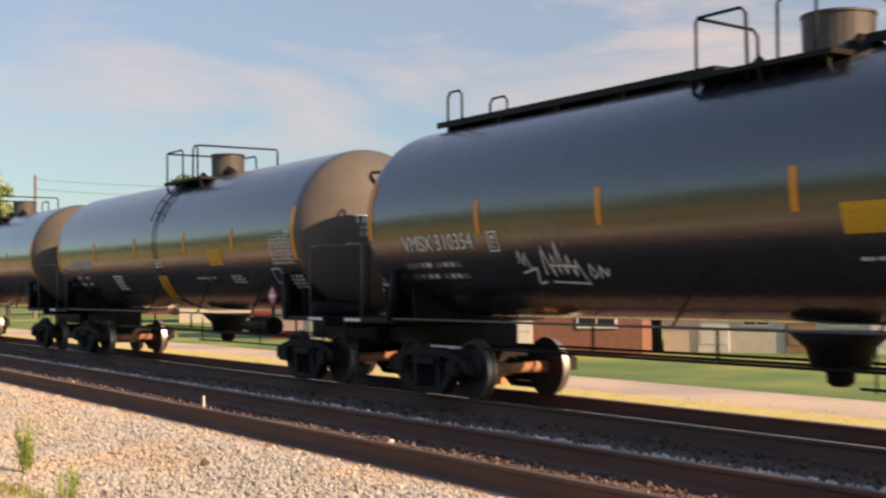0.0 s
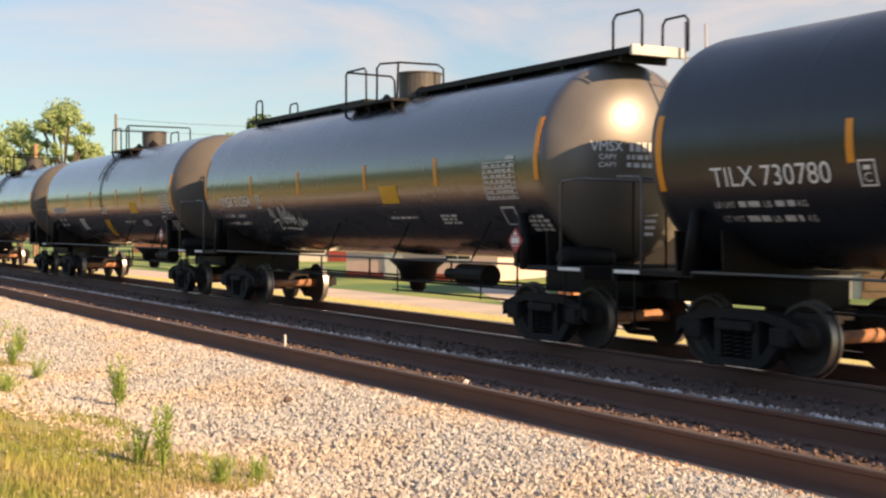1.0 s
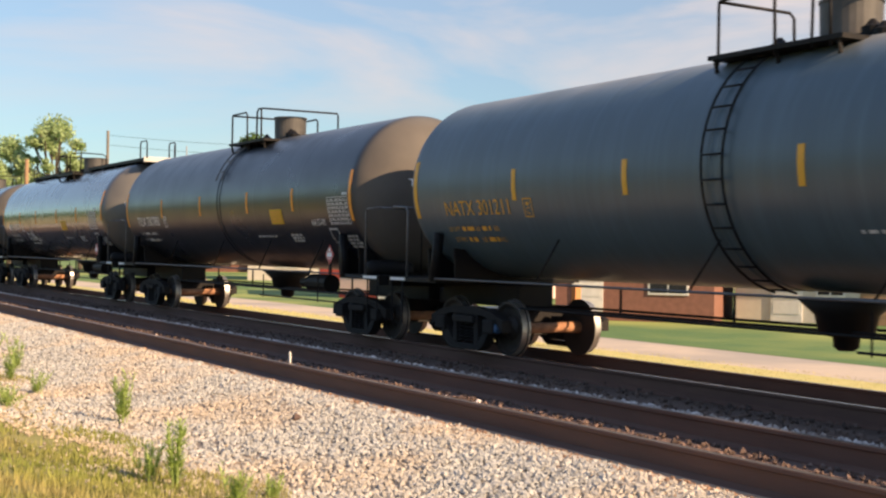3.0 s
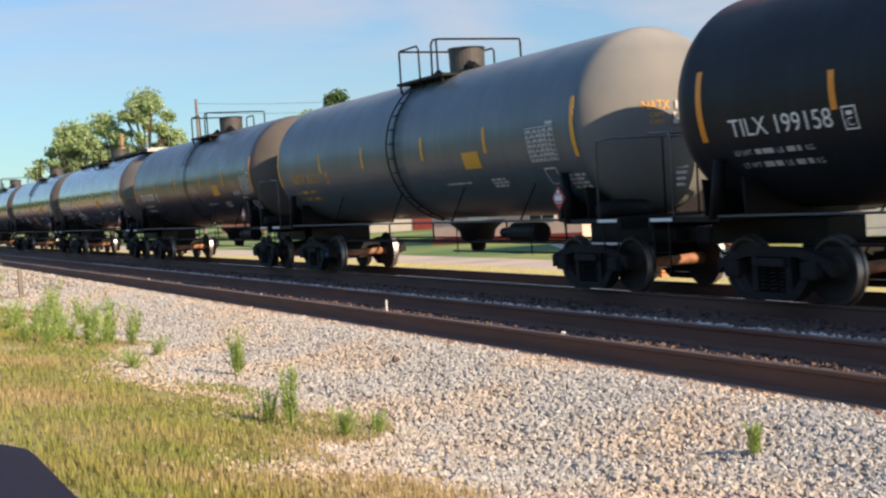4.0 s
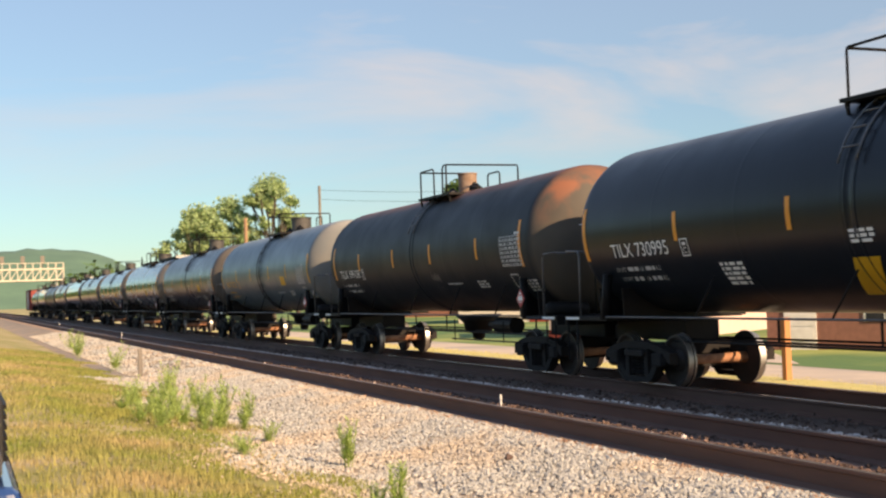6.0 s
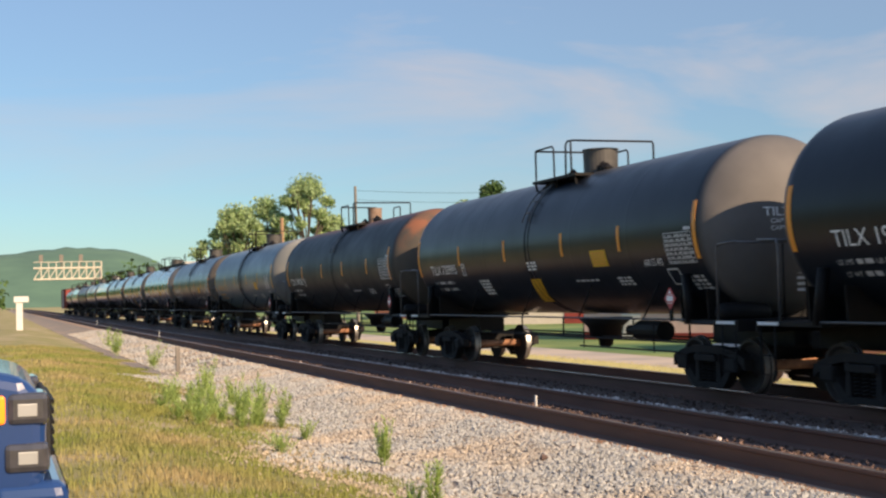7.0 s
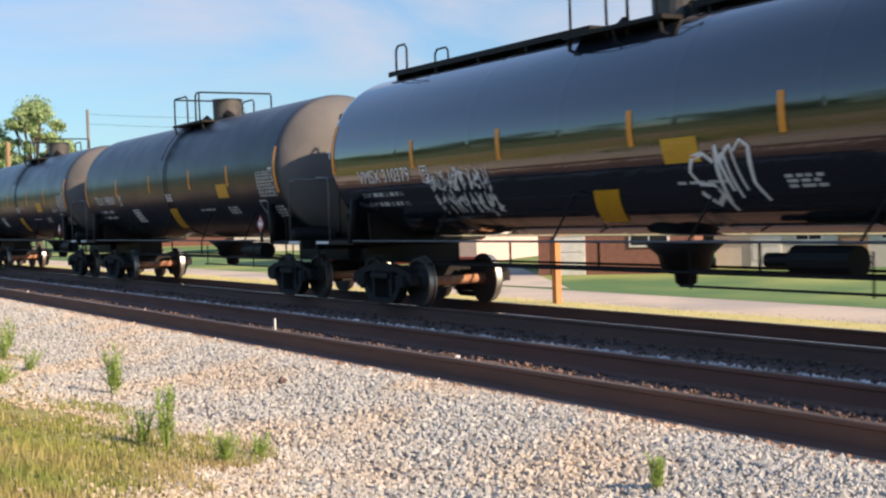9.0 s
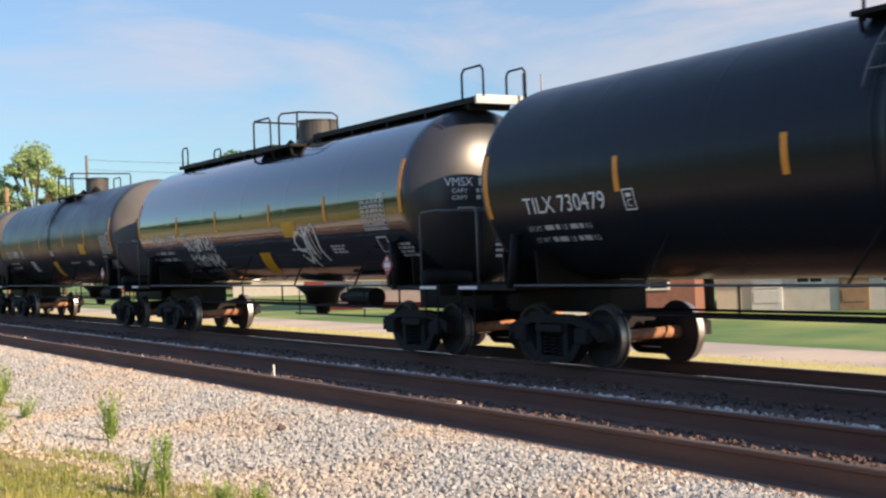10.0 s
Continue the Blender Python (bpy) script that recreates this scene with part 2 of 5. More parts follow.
# ---- mesh tools ----
def part(name, bm, material, parent=None, label="", smooth=False):
    me = bm if isinstance(bm, bpy.types.Mesh) else bpy.data.meshes.new(name)
    if not isinstance(bm, bpy.types.Mesh):
        bm.to_mesh(me)
        bm.free()
        if smooth:
            me.polygons.foreach_set("use_smooth", [True] * len(me.polygons))
    if material and not me.materials:
        me.materials.append(material)
    ob = new(name, me)
    if parent:
        ob.parent = parent
    if label:
        tagged(ob, label)
    return ob


def empty(name, m):
    ob = new(name)
    ob.matrix_world = m
    return ob


def box(bm, x0, x1, y0, y1, z0, z1, bevel=0.0, m=None):
    r = bmesh.ops.create_cube(bm, size=1)
    bmesh.ops.scale(bm, vec=(x1 - x0, y1 - y0, z1 - z0), verts=r["verts"])
    bmesh.ops.translate(bm, vec=((x0 + x1) / 2, (y0 + y1) / 2, (z0 + z1) / 2), verts=r["verts"])
    if bevel:
        edges = list({e for v in r["verts"] for e in v.link_edges})
        r2 = bmesh.ops.bevel(bm, geom=edges, offset=bevel, segments=2, affect="EDGES", profile=0.5)
        r = {"verts": list({v for f in r2["faces"] for v in f.verts})}
    if m:
        bmesh.ops.transform(bm, matrix=m, verts=r["verts"])
    return bm


def tube(bm, pts, r, n=6):
    """A round bar along a line of points."""
    pts = [Vector(p) for p in pts]
    rings = []
    for i, p in enumerate(pts):
        d = (pts[min(i + 1, len(pts) - 1)] - pts[max(i - 1, 0)]).normalized()
        u = d.orthogonal().normalized()
        if i and rings:
            u = (rings[-1][1] - d * rings[-1][1].dot(d)).normalized()
        w = d.cross(u)
        rings.append(([bm.verts.new(p + r * (math.cos(2 * math.pi * k / n) * u + math.sin(2 * math.pi * k / n) * w)) for k in range(n)], u))
    for (a, _), (b, _) in zip(rings, rings[1:]):
        for k in range(n):
            bm.faces.new((a[k], a[(k + 1) % n], b[(k + 1) % n], b[k]))
    bm.faces.new(rings[0][0][::-1])
    bm.faces.new(rings[-1][0])
    return bm


def lathe(bm, profile, axis="y", n=48):
    """profile: (along, radius) pairs turned round an axis."""
    rings = []
    for a, r in profile:
        ring = []
        for k in range(n):
            c, s = math.cos(2 * math.pi * k / n) * r, math.sin(2 * math.pi * k / n) * r
            ring.append(bm.verts.new({"x": (a, c, s), "y": (c, a, s), "z": (c, s, a)}[axis]))
        rings.append(ring)
    for a, b in zip(rings, rings[1:]):
        for k in range(n):
            bm.faces.new((a[k], a[(k + 1) % n], b[(k + 1) % n], b[k]))
    bm.faces.new(rings[0][::-1])
    bm.faces.new(rings[-1])
    bmesh.ops.recalc_face_normals(bm, faces=bm.faces)
    return bm


def prism(bm, outline, axis, a, b):
    """A flat outline pushed along an axis from a to b."""
    def at(p, w):
        return {"x": (w, p[0], p[1]), "y": (p[0], w, p[1]), "z": (p[0], p[1], w)}[axis]
    lo, hi = [bm.verts.new(at(p, a)) for p in outline], [bm.verts.new(at(p, b)) for p in outline]
    n = len(outline)
    fs = [bm.faces.new(lo), bm.faces.new(hi[::-1])]
    for k in range(n):
        fs.append(bm.faces.new((lo[k], hi[k], hi[(k + 1) % n], lo[(k + 1) % n])))
    bmesh.ops.recalc_face_normals(bm, faces=fs)
    return bm


def mesh_of(name, verts, faces, material, smooth=False):
    me = bpy.data.meshes.new(name)
    me.from_pydata(verts, [], faces)
    me.update()
    me.materials.append(material)
    if smooth:
        me.polygons.foreach_set("use_smooth", [True] * len(me.polygons))
    return me


# ---- the lie of the land ----
RAIL_N, RAIL_T = 0.705, 0.579          # heads of the near and the far track
XN, XT = 7.294, 11.929                  # near rail of each track
GAUGE = 1.51
C_T = XT + GAUGE / 2
PROFILE = [(-400, 0.2), (-40, 0.6), (-6, 0.74), (1.3, 0.72), (2.6, 0.52), (3.9, 0.30), (4.7, 0.22), (5.6, 0.30), (6.3, 0.405), (6.65, 0.455), (7.22, 0.462), (7.42, 0.475), (8.02, 0.475), (8.62, 0.455), (8.79, 0.44), (8.96, 0.57), (9.32, 0.57), (10.2, 0.42),
           (11.3, 0.34), (12.0, 0.315), (13.6, 0.315), (15.0, 0.31), (16.2, 0.22), (17.2, 0.05), (19.5, 0.0), (400, 0.0)]


def land(x, y=0.0):
    z = float(np.interp(x, [p[0] for p in PROFILE], [p[1] for p in PROFILE]))
    if x < 3.9 and x > -30:
        z += 0.05 * min(1.0, 3.9 - x) * noise.noise((x * 0.6, y * 0.35, 0.0))
    return z


def sheet(name, x0, x1, y0, y1, nx, ny, lift, material, label, category):
    xs = np.linspace(x0, x1, nx)
    ys = np.linspace(y0, y1, ny)
    verts = [(x, y, land(x, y) + lift) for y in ys for x in xs]
    faces = [(j * nx + i, j * nx + i + 1, (j + 1) * nx + i + 1, (j + 1) * nx + i) for j in range(ny - 1) for i in range(nx - 1)]
    return tagged(part(name, mesh_of(name, verts, faces, material, True), None), label, category, kind="structure")


xs = sorted(set([-3000, -1200, -400, -150, -60] + list(np.arange(-40, 18, 0.5)) + [18, 19, 20, 24, 30, 40, 60, 120, 400, 1200, 3000]))
ys = sorted(set([-3000, -1000, -300, -100, -40] + list(range(-20, 60, 2)) + [70, 90, 120, 160, 220, 300, 450, 800, 1500, 4000]))
verts = [(x, y, land(x, y) - (0.12 if 4.4 < x < 16.4 else 0.0)) for y in ys for x in xs]
nx = len(xs)
faces = [(j * nx + i, j * nx + i + 1, (j + 1) * nx + i + 1, (j + 1) * nx + i) for j in range(len(ys) - 1) for i in range(nx - 1)]
tagged(part("ground", mesh_of("ground", verts, faces, M_GROUND, True), None), "dry yellow-green grass beside the railway line", "ground", kind="structure")
sheet("field", -400, -7, -300, 400, 40, 40, 0.03, M_FIELD, "green open field behind the trackside grass", "field")
sheet("ballast_bed", 4.0, 7.08, -60, 700, 14, 120, 0.012, M_BALLAST, "pale crushed-stone ballast shoulder of the track", "ballast")
sheet("rust_strip", 6.58, 7.19, -60, 300, 5, 60, 0.02, M_DUST, "orange rust dust on the gravel at the foot of the rail", "rust dust")
sheet("track_bed", 7.08, 16.6, -60, 700, 90, 60, 0.012, M_BEDDARK, "dark oily ballast under the two tracks", "ballast")
sheet("verge", 16.8, 18.8, -60, 500, 4, 6, 0.02, M_STRAW, "strip of sunlit straw-coloured grass by the track", "verge")
sheet("road", 18.8, 21.8, -60, 300, 4, 6, 0.015, M_ROAD, "pale sunlit road along the railway", "road")
sheet("lawn", 21.8, 60, -60, 300, 6, 6, 0.02, M_LAWN, "green lawn beyond the road", "lawn")
side = mesh_of("driveway", [(20, 15.5, 0.032), (23.5, 15.5, 0.032), (36, 22.5, 0.032), (36, 25, 0.032)], [(0, 1, 2, 3)], M_ROAD)
tagged(part("driveway", side, None), "pale driveway branching off across the lawn", "driveway", kind="structure")
lane = mesh_of("side_lane", [(22.0, 34, 0.034), (22.2, 30, 0.034), (31, 46, 0.034), (28, 47, 0.034)], [(0, 1, 2, 3)], M_ROAD)
tagged(part("side_lane", lane, None), "pale lane leading across the lawn", "lane", kind="structure")


# ---- tracks ----
def rail_section():
    return [(-0.09, -0.25), (0.09, -0.25), (0.085, -0.225), (0.014, -0.19), (0.011, -0.05), (0.037, -0.037), (0.037, -0.006), (0.03, 0.0),
            (-0.03, 0.0), (-0.037, -0.006), (-0.037, -0.037), (-0.011, -0.05), (-0.014, -0.19), (-0.085, -0.225)]


def track(name, x, top, head, label):
    root = tagged(empty(name, pose(x, 0, top - 0.25)), label, "railway track", group="railway tracks")
    for dx in (0, GAUGE):
        bm = prism(bmesh.new(), [(px + dx, pz + 0.25) for px, pz in rail_section()], "y", -60, 700)
        part("rail", bm, M_RAIL, root, "rust-brown steel rail")
        bm = box(bmesh.new(), dx - 0.028, dx + 0.028, -60, 700, 0.250, 0.2535)
        part("rail_head", bm, head, root, "worn bright running surface")
    bm = box(bmesh.new(), -0.54, GAUGE + 0.54, -0.115, 0.115, -0.17, -0.004, 0.01)
    me = bpy.data.meshes.new("sleeper")
    bm.to_mesh(me)
    bm.free()
    me.materials.append(M_TIE)
    for k in range(230):
        s = part("sleeper", me, None, root)
        s.location = (random.uniform(-0.03, 0.03), -8 + k * 0.5, random.uniform(-0.008, 0.006))
        s.rotation_euler = (0, 0, random.uniform(-0.015, 0.015))
    return root


track("near_track", XN, RAIL_N, M_RAILHEAD, "empty rusty railway track on timber sleepers in ballast")
track("far_track", XT, RAIL_T, M_RAILBRIGHT, "railway track with polished rail heads carrying the train")


def stones(name, count, where, size, material, label, keep=0.5):
    """Angular stones, each an eight-faced lump, scattered by where()."""
    rng = np.random.default_rng(len(name))
    base = np.array([(1, 0, 0), (-1, 0, 0), (0, 1, 0), (0, -1, 0), (0, 0, 1), (0, 0, -1)], float)
    tri = np.array([(0, 2, 4), (2, 1, 4), (1, 3, 4), (3, 0, 4), (2, 0, 5), (1, 2, 5), (3, 1, 5), (0, 3, 5)])
    vs, fs = [], []
    for k in range(count):
        x, y = where(rng)
        q = Euler(rng.uniform(0, 6.28, 3)).to_matrix()
        s = rng.uniform(size[0], size[1]) * rng.uniform(0.65, 1.2, 3)
        v = (base * s * rng.uniform(0.8, 1.25, (6, 1))) @ np.array(q).T
        vs.append(v + (x, y, land(x, y) + 0.012 + size[0] * keep))
        fs.append(tri + 6 * k)
    me = mesh_of(name, np.concatenate(vs).tolist(), np.concatenate(fs).tolist(), material)
    return tagged(part(name, me, None), label, "gravel", kind="stuff")


def shoulder(rng):
    y = 5 + 32 * rng.random() ** 1.7
    edge = 3.3 + 0.45 * math.sin(y * 0.7) + 0.3 * math.sin(y * 2.1)
    rim = 7.02 + 0.09 * noise.noise((y * 1.9, 3.1, 0.0)) + 0.07 * noise.noise((y * 6.0, 8.2, 0.0))
    return edge + (rim - edge) * rng.random() ** 0.6, y


stones("ballast_stones", 44000, shoulder, (0.017, 0.038), M_STONE, "loose pale grey and tan crushed ballast stones")
def dusty_edge(rng):
    y = 5 + 30 * rng.random() ** 1.6
    edge = 3.3 + 0.45 * math.sin(y * 0.7) + 0.3 * math.sin(y * 2.1)
    return edge + rng.normal(0.15, 0.45), y


stones("dusty_stones", 11000, dusty_edge, (0.012, 0.028), M_STONETAN, "tan dusty stones where ballast meets grass", 0.6)
stones("rusty_stones", 2600, lambda r: (6.9 + 0.19 * r.random(), 5 + 40 * r.random() ** 1.6), (0.012, 0.03), M_STONERUST, "rust-stained stones and dust at the sleeper ends", 0.8)
stones("far_ballast_stones", 6000, lambda r: (r.uniform(4.6, 7.06), r.uniform(35, 95)), (0.03, 0.06), M_STONE, "pale crushed ballast stones further along the track")
stones("crib_stones", 3500, lambda r: (r.uniform(7.33, 8.72), 5 + 50 * r.random() ** 1.6), (0.02, 0.04), M_STONEDARK, "soiled ballast stones between the rails", 0.9)
stones("rail_side_stones", 4500, lambda r: (XN + GAUGE + 0.12 + abs(r.normal(0, 0.22)), 5 + 45 * r.random() ** 1.6), (0.025, 0.045), M_STONELIT, "grey stones banked against the rail, coloured brighter as if sunlit", 1.6)


def between_sleepers(rng):
    """Heaps in the gaps between sleepers, along the inside of the rail."""
    gap = int((13 + 45 * rng.random() ** 1.6) / 0.5)
    reach = 0.16 + 0.14 * abs(noise.noise((gap * 3.7, 1.3, 0.0)))
    return XN + 0.13 + abs(rng.normal(0, reach)), -7.75 + gap * 0.5 + rng.normal(0, 0.08)


stones("sleeper_end_stones", 3400, between_sleepers, (0.02, 0.04), M_STONELIT, "pinkish-grey stones along the inside of the rail, coloured brighter as if sunlit", 2.8)
stones("middle_stones", 2600, lambda r: (r.uniform(9.4, 11.9), 5 + 60 * r.random() ** 1.6), (0.02, 0.05), M_STONEDARK, "grey ballast stones heaped between the two tracks", 0.9)


# ---- the train ----
SPEED = 12.296
TANK_R, TANK_Z = 1.573, 2.859
AXLES = (0.89, -0.89)
WHEEL_R = 0.457


def tank_paint(name, low, rough, top=None, edge=0.6, rough_var=0.06, dust=(0.17, 0.15, 0.13), coat=0.0, coat_rough=0.05, streak=0.5, spec=0.6, half=7.505, head_rough=0.62, head_rust=False):
    """Tank paint with rain streaks round the girth, and a patchy crown colour: rust on the worn car, paler on the rest.
    """
    m = bpy.data.materials.new(name)
    m.use_nodes = True
    t = m.node_tree
    b = t.nodes["Principled BSDF"]
    b.inputs["Coat Weight"].default_value, b.inputs["Coat Roughness"].default_value = coat, coat_rough
    b.inputs["Specular IOR Level"].default_value = spec
    if spec >= 0.9:
        b.inputs["IOR"].default_value = 1.55
    co = t.nodes.new("ShaderNodeTexCoord")

    def noise_in(scale, s, detail=5.0):
        mp = t.nodes.new("ShaderNodeMapping")
        mp.inputs["Scale"].default_value = scale
        n = t.nodes.new("ShaderNodeTexNoise")
        n.inputs["Scale"].default_value, n.inputs["Detail"].default_value = s, detail
        t.links.new(co.outputs["Object"], mp.inputs["Vector"])
        t.links.new(mp.outputs[0], n.inputs["Vector"])
        return n.outputs["Fac"]

    def remap(v, a, c, lo, hi):
        r = t.nodes.new("ShaderNodeMapRange")
        for k, x in (("From Min", a), ("From Max", c), ("To Min", lo), ("To Max", hi)):
            r.inputs[k].default_value = x
        t.links.new(v, r.inputs["Value"])
        return r.outputs[0]

    def mixed(fac, a, c):
        x = t.nodes.new("ShaderNodeMix")
        x.data_type = "RGBA"
        t.links.new(fac, x.inputs[0])
        for slot, v in ((6, a), (7, c)):
            if isinstance(v, tuple):
                x.inputs[slot].default_value = (*v, 1)
            else:
                t.links.new(v, x.inputs[slot])
        return x.outputs[2]

    def times(a, c):
        x = t.nodes.new("ShaderNodeMath")
        x.operation = "MULTIPLY"
        t.links.new(a, x.inputs[0])
        t.links.new(c, x.inputs[1])
        return x.outputs[0]

    streaks = remap(noise_in((1, 3.0, 0.12), 2.2), 0.45, 0.75, 0.0, streak)
    out = mixed(streaks, low, tuple(c * 1.4 + d for c, d in zip(low, (0.004, 0.007, 0.011))))
    sep = t.nodes.new("ShaderNodeSeparateXYZ")
    t.links.new(co.outputs["Object"], sep.inputs[0])
    span = t.nodes.new("ShaderNodeMath")
    span.operation = "ABSOLUTE"
    t.links.new(sep.outputs["Y"], span.inputs[0])
    heads = remap(span.outputs[0], half + 0.02, half + 0.22, 0.0, 1.0)
    ends = times(heads, remap(noise_in((1, 1, 1), 1.3), 0.3, 0.65, 0.75, 1.0))
    out = mixed(ends, out, dust)
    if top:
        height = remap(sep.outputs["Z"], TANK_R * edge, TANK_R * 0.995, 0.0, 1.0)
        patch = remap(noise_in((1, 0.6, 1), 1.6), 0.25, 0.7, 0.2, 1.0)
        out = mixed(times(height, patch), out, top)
    if head_rust:
        cap = times(heads, remap(sep.outputs["Z"], TANK_R * 0.15, TANK_R * 0.7, 0.0, 1.0))
        out = mixed(times(cap, remap(noise_in((1.0, 1, 0.8), 1.4, 3.0), 0.42, 0.58, 0.0, 1.0)), out, top)
    t.links.new(out, b.inputs["Base Color"])
    t.links.new(remap(heads, 0.0, 1.0, spec, 0.25 if head_rough > 0.5 else 0.6), b.inputs["Specular IOR Level"])
    if coat:
        t.links.new(remap(heads, 0.0, 1.0, coat, 0.0), b.inputs["Coat Weight"])
    gloss = t.nodes.new("ShaderNodeMix")
    t.links.new(heads, gloss.inputs[0])
    t.links.new(remap(noise_in((1, 1, 1), 1.1), 0.3, 0.7, max(0.03, rough - rough_var), rough + rough_var), gloss.inputs[2])
    gloss.inputs[3].default_value = head_rough
    t.links.new(gloss.outputs[0], b.inputs["Roughness"])
    bp = t.nodes.new("ShaderNodeBump")
    bp.inputs["Strength"].default_value, bp.inputs["Distance"].default_value = 0.12, 0.02
    t.links.new(noise_in((1, 0.5, 1), 1.2, 2.0), bp.inputs["Height"])
    t.links.new(bp.outputs[0], b.inputs["Normal"])
    return m


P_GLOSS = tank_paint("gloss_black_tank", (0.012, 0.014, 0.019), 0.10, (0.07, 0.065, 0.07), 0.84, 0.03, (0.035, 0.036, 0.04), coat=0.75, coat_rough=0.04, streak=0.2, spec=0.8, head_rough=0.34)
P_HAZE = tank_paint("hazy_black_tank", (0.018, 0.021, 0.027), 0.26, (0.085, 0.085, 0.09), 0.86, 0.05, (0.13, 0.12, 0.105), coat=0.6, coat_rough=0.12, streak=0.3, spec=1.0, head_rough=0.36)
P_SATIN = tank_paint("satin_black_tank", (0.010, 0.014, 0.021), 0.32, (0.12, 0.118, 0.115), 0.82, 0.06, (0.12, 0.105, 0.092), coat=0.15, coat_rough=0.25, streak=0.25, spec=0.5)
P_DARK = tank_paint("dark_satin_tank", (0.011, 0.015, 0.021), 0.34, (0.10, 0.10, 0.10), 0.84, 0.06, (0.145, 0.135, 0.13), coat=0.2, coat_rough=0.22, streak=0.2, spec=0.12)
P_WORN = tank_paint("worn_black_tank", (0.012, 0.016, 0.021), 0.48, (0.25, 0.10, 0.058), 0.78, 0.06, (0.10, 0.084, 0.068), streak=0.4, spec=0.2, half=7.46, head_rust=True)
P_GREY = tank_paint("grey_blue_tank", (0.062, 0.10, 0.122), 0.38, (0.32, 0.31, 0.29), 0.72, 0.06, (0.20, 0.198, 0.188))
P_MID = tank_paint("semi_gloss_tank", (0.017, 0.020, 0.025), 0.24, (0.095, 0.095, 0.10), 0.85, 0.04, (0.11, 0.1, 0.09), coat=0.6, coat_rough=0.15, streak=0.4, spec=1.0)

MESHES = {}


def shared(key, make, material, smooth=False):
    """One mesh, built once, for all alike parts."""
    if key not in MESHES:
        bm = make()
        me = bpy.data.meshes.new(key)
        bm.to_mesh(me)
        bm.free()
        me.materials.append(material)
        if smooth:
            me.polygons.foreach_set("use_smooth", [True] * len(me.polygons))
        MESHES[key] = me
    return MESHES[key]


def tank_shell(half=7.505):
    prof = []
    depth = 0.79
    for k in range(13):
        a = math.radians(90 * k / 12)
        prof.append((-half - depth * math.cos(a), max(0.02, TANK_R * math.sin(a))))
    prof.append((-half + 0.06, TANK_R))
    for y in (-5.0, -2.5, 0.0, 2.5, 5.0):
        for d, lift in ((-0.09, 0), (-0.03, 0), (-0.015, 0.003), (0.015, 0.003), (0.03, 0), (0.09, 0)):
            prof.append((y + d, TANK_R + lift * 0.35))
    prof.append((half - 0.06, TANK_R))
    for k in range(13):
        a = math.radians(90 - 90 * k / 12)
        prof.append((half + depth * math.cos(a), max(0.02, TANK_R * math.sin(a))))
    return lathe(bmesh.new(), prof, "y", 72)


def on_tank(u, z, lift):
    """A place on the near flank: u along the car, z above the rail."""
    a = math.asin(max(-0.98, min(0.98, (z - TANK_Z) / TANK_R)))
    return (-(TANK_R + lift) * math.cos(a), u, TANK_Z + (TANK_R + lift) * math.sin(a))


def patch(bm, y0, y1, z0, z1, lift=0.007, lean=0.0):
    """A thin plate that hugs the flank; lean slides its lower end along the car."""
    n = max(2, int((z1 - z0) / 0.08) + 1)
    rows = []
    for k in range(n + 1):
        z = z1 + (z0 - z1) * k / n
        s = lean * k / n
        rows.append([bm.verts.new(on_tank(y0 + s, z, lift)), bm.verts.new(on_tank(y1 + s, z, lift))])
    for a, b in zip(rows, rows[1:]):
        bm.faces.new((a[0], a[1], b[1], b[0]))
    return bm


def plate(*args, **kw):
    bm = patch(bmesh.new(), *args, **kw)
    bmesh.ops.recalc_face_normals(bm, faces=bm.faces)
    ext = bmesh.ops.solidify(bm, geom=list(bm.faces), thickness=0.004)
    return bm


def wrapped_text(text, size, y_start, y_end, z, material, parent, name, label="", flat=False):
    """Lettering in the built-in font, fitted between two places and bent round the flank."""
    cu = bpy.data.curves.new("lettering", "FONT")
    cu.body, cu.size = text, 1.0
    ob = bpy.data.objects.new("lettering", cu)
    scene.collection.objects.link(ob)
    me = bpy.data.meshes.new_from_object(ob.evaluated_get(bpy.context.evaluated_depsgraph_get()))
    bpy.data.objects.remove(ob)
    co = np.zeros(len(me.vertices) * 3)
    me.vertices.foreach_get("co", co)
    co = co.reshape(-1, 3)
    lo, hi = co[:, 0].min(), co[:, 0].max()
    zlo, zhi = co[:, 1].min(), co[:, 1].max()
    for v, c in zip(me.vertices, co):
        v.co = ((c[0] - lo) / (hi - lo), (c[1] - zlo) / (zhi - zlo), 0.0) if flat else on_tank(y_start + (c[0] - lo) / (hi - lo) * (y_end - y_start), z + (c[1] - zlo) / (zhi - zlo) * size, 0.014)
    me.materials.clear()
    me.materials.append(material)
    return part(name, me, None, parent, label)


def head_y(x, z, half=7.505):
    return -(half + 0.79 * math.sqrt(max(0.0, 1 - (x ** 2 + (z - TANK_Z) ** 2) / TANK_R ** 2)))


def head_text(text, size, x0, x1, z, material, parent, half=7.505):
    """Lettering laid on the domed rear end of a tank."""
    ob = wrapped_text(text, 1.0, 0.0, 1.0, 0.0, material, parent, "lettering", flat=True)
    for v in ob.data.vertices:
        x, h = x0 + v.co.x * (x1 - x0), z + v.co.y * size
        v.co = (x, head_y(x, h, half) - 0.012, h)
    return ob


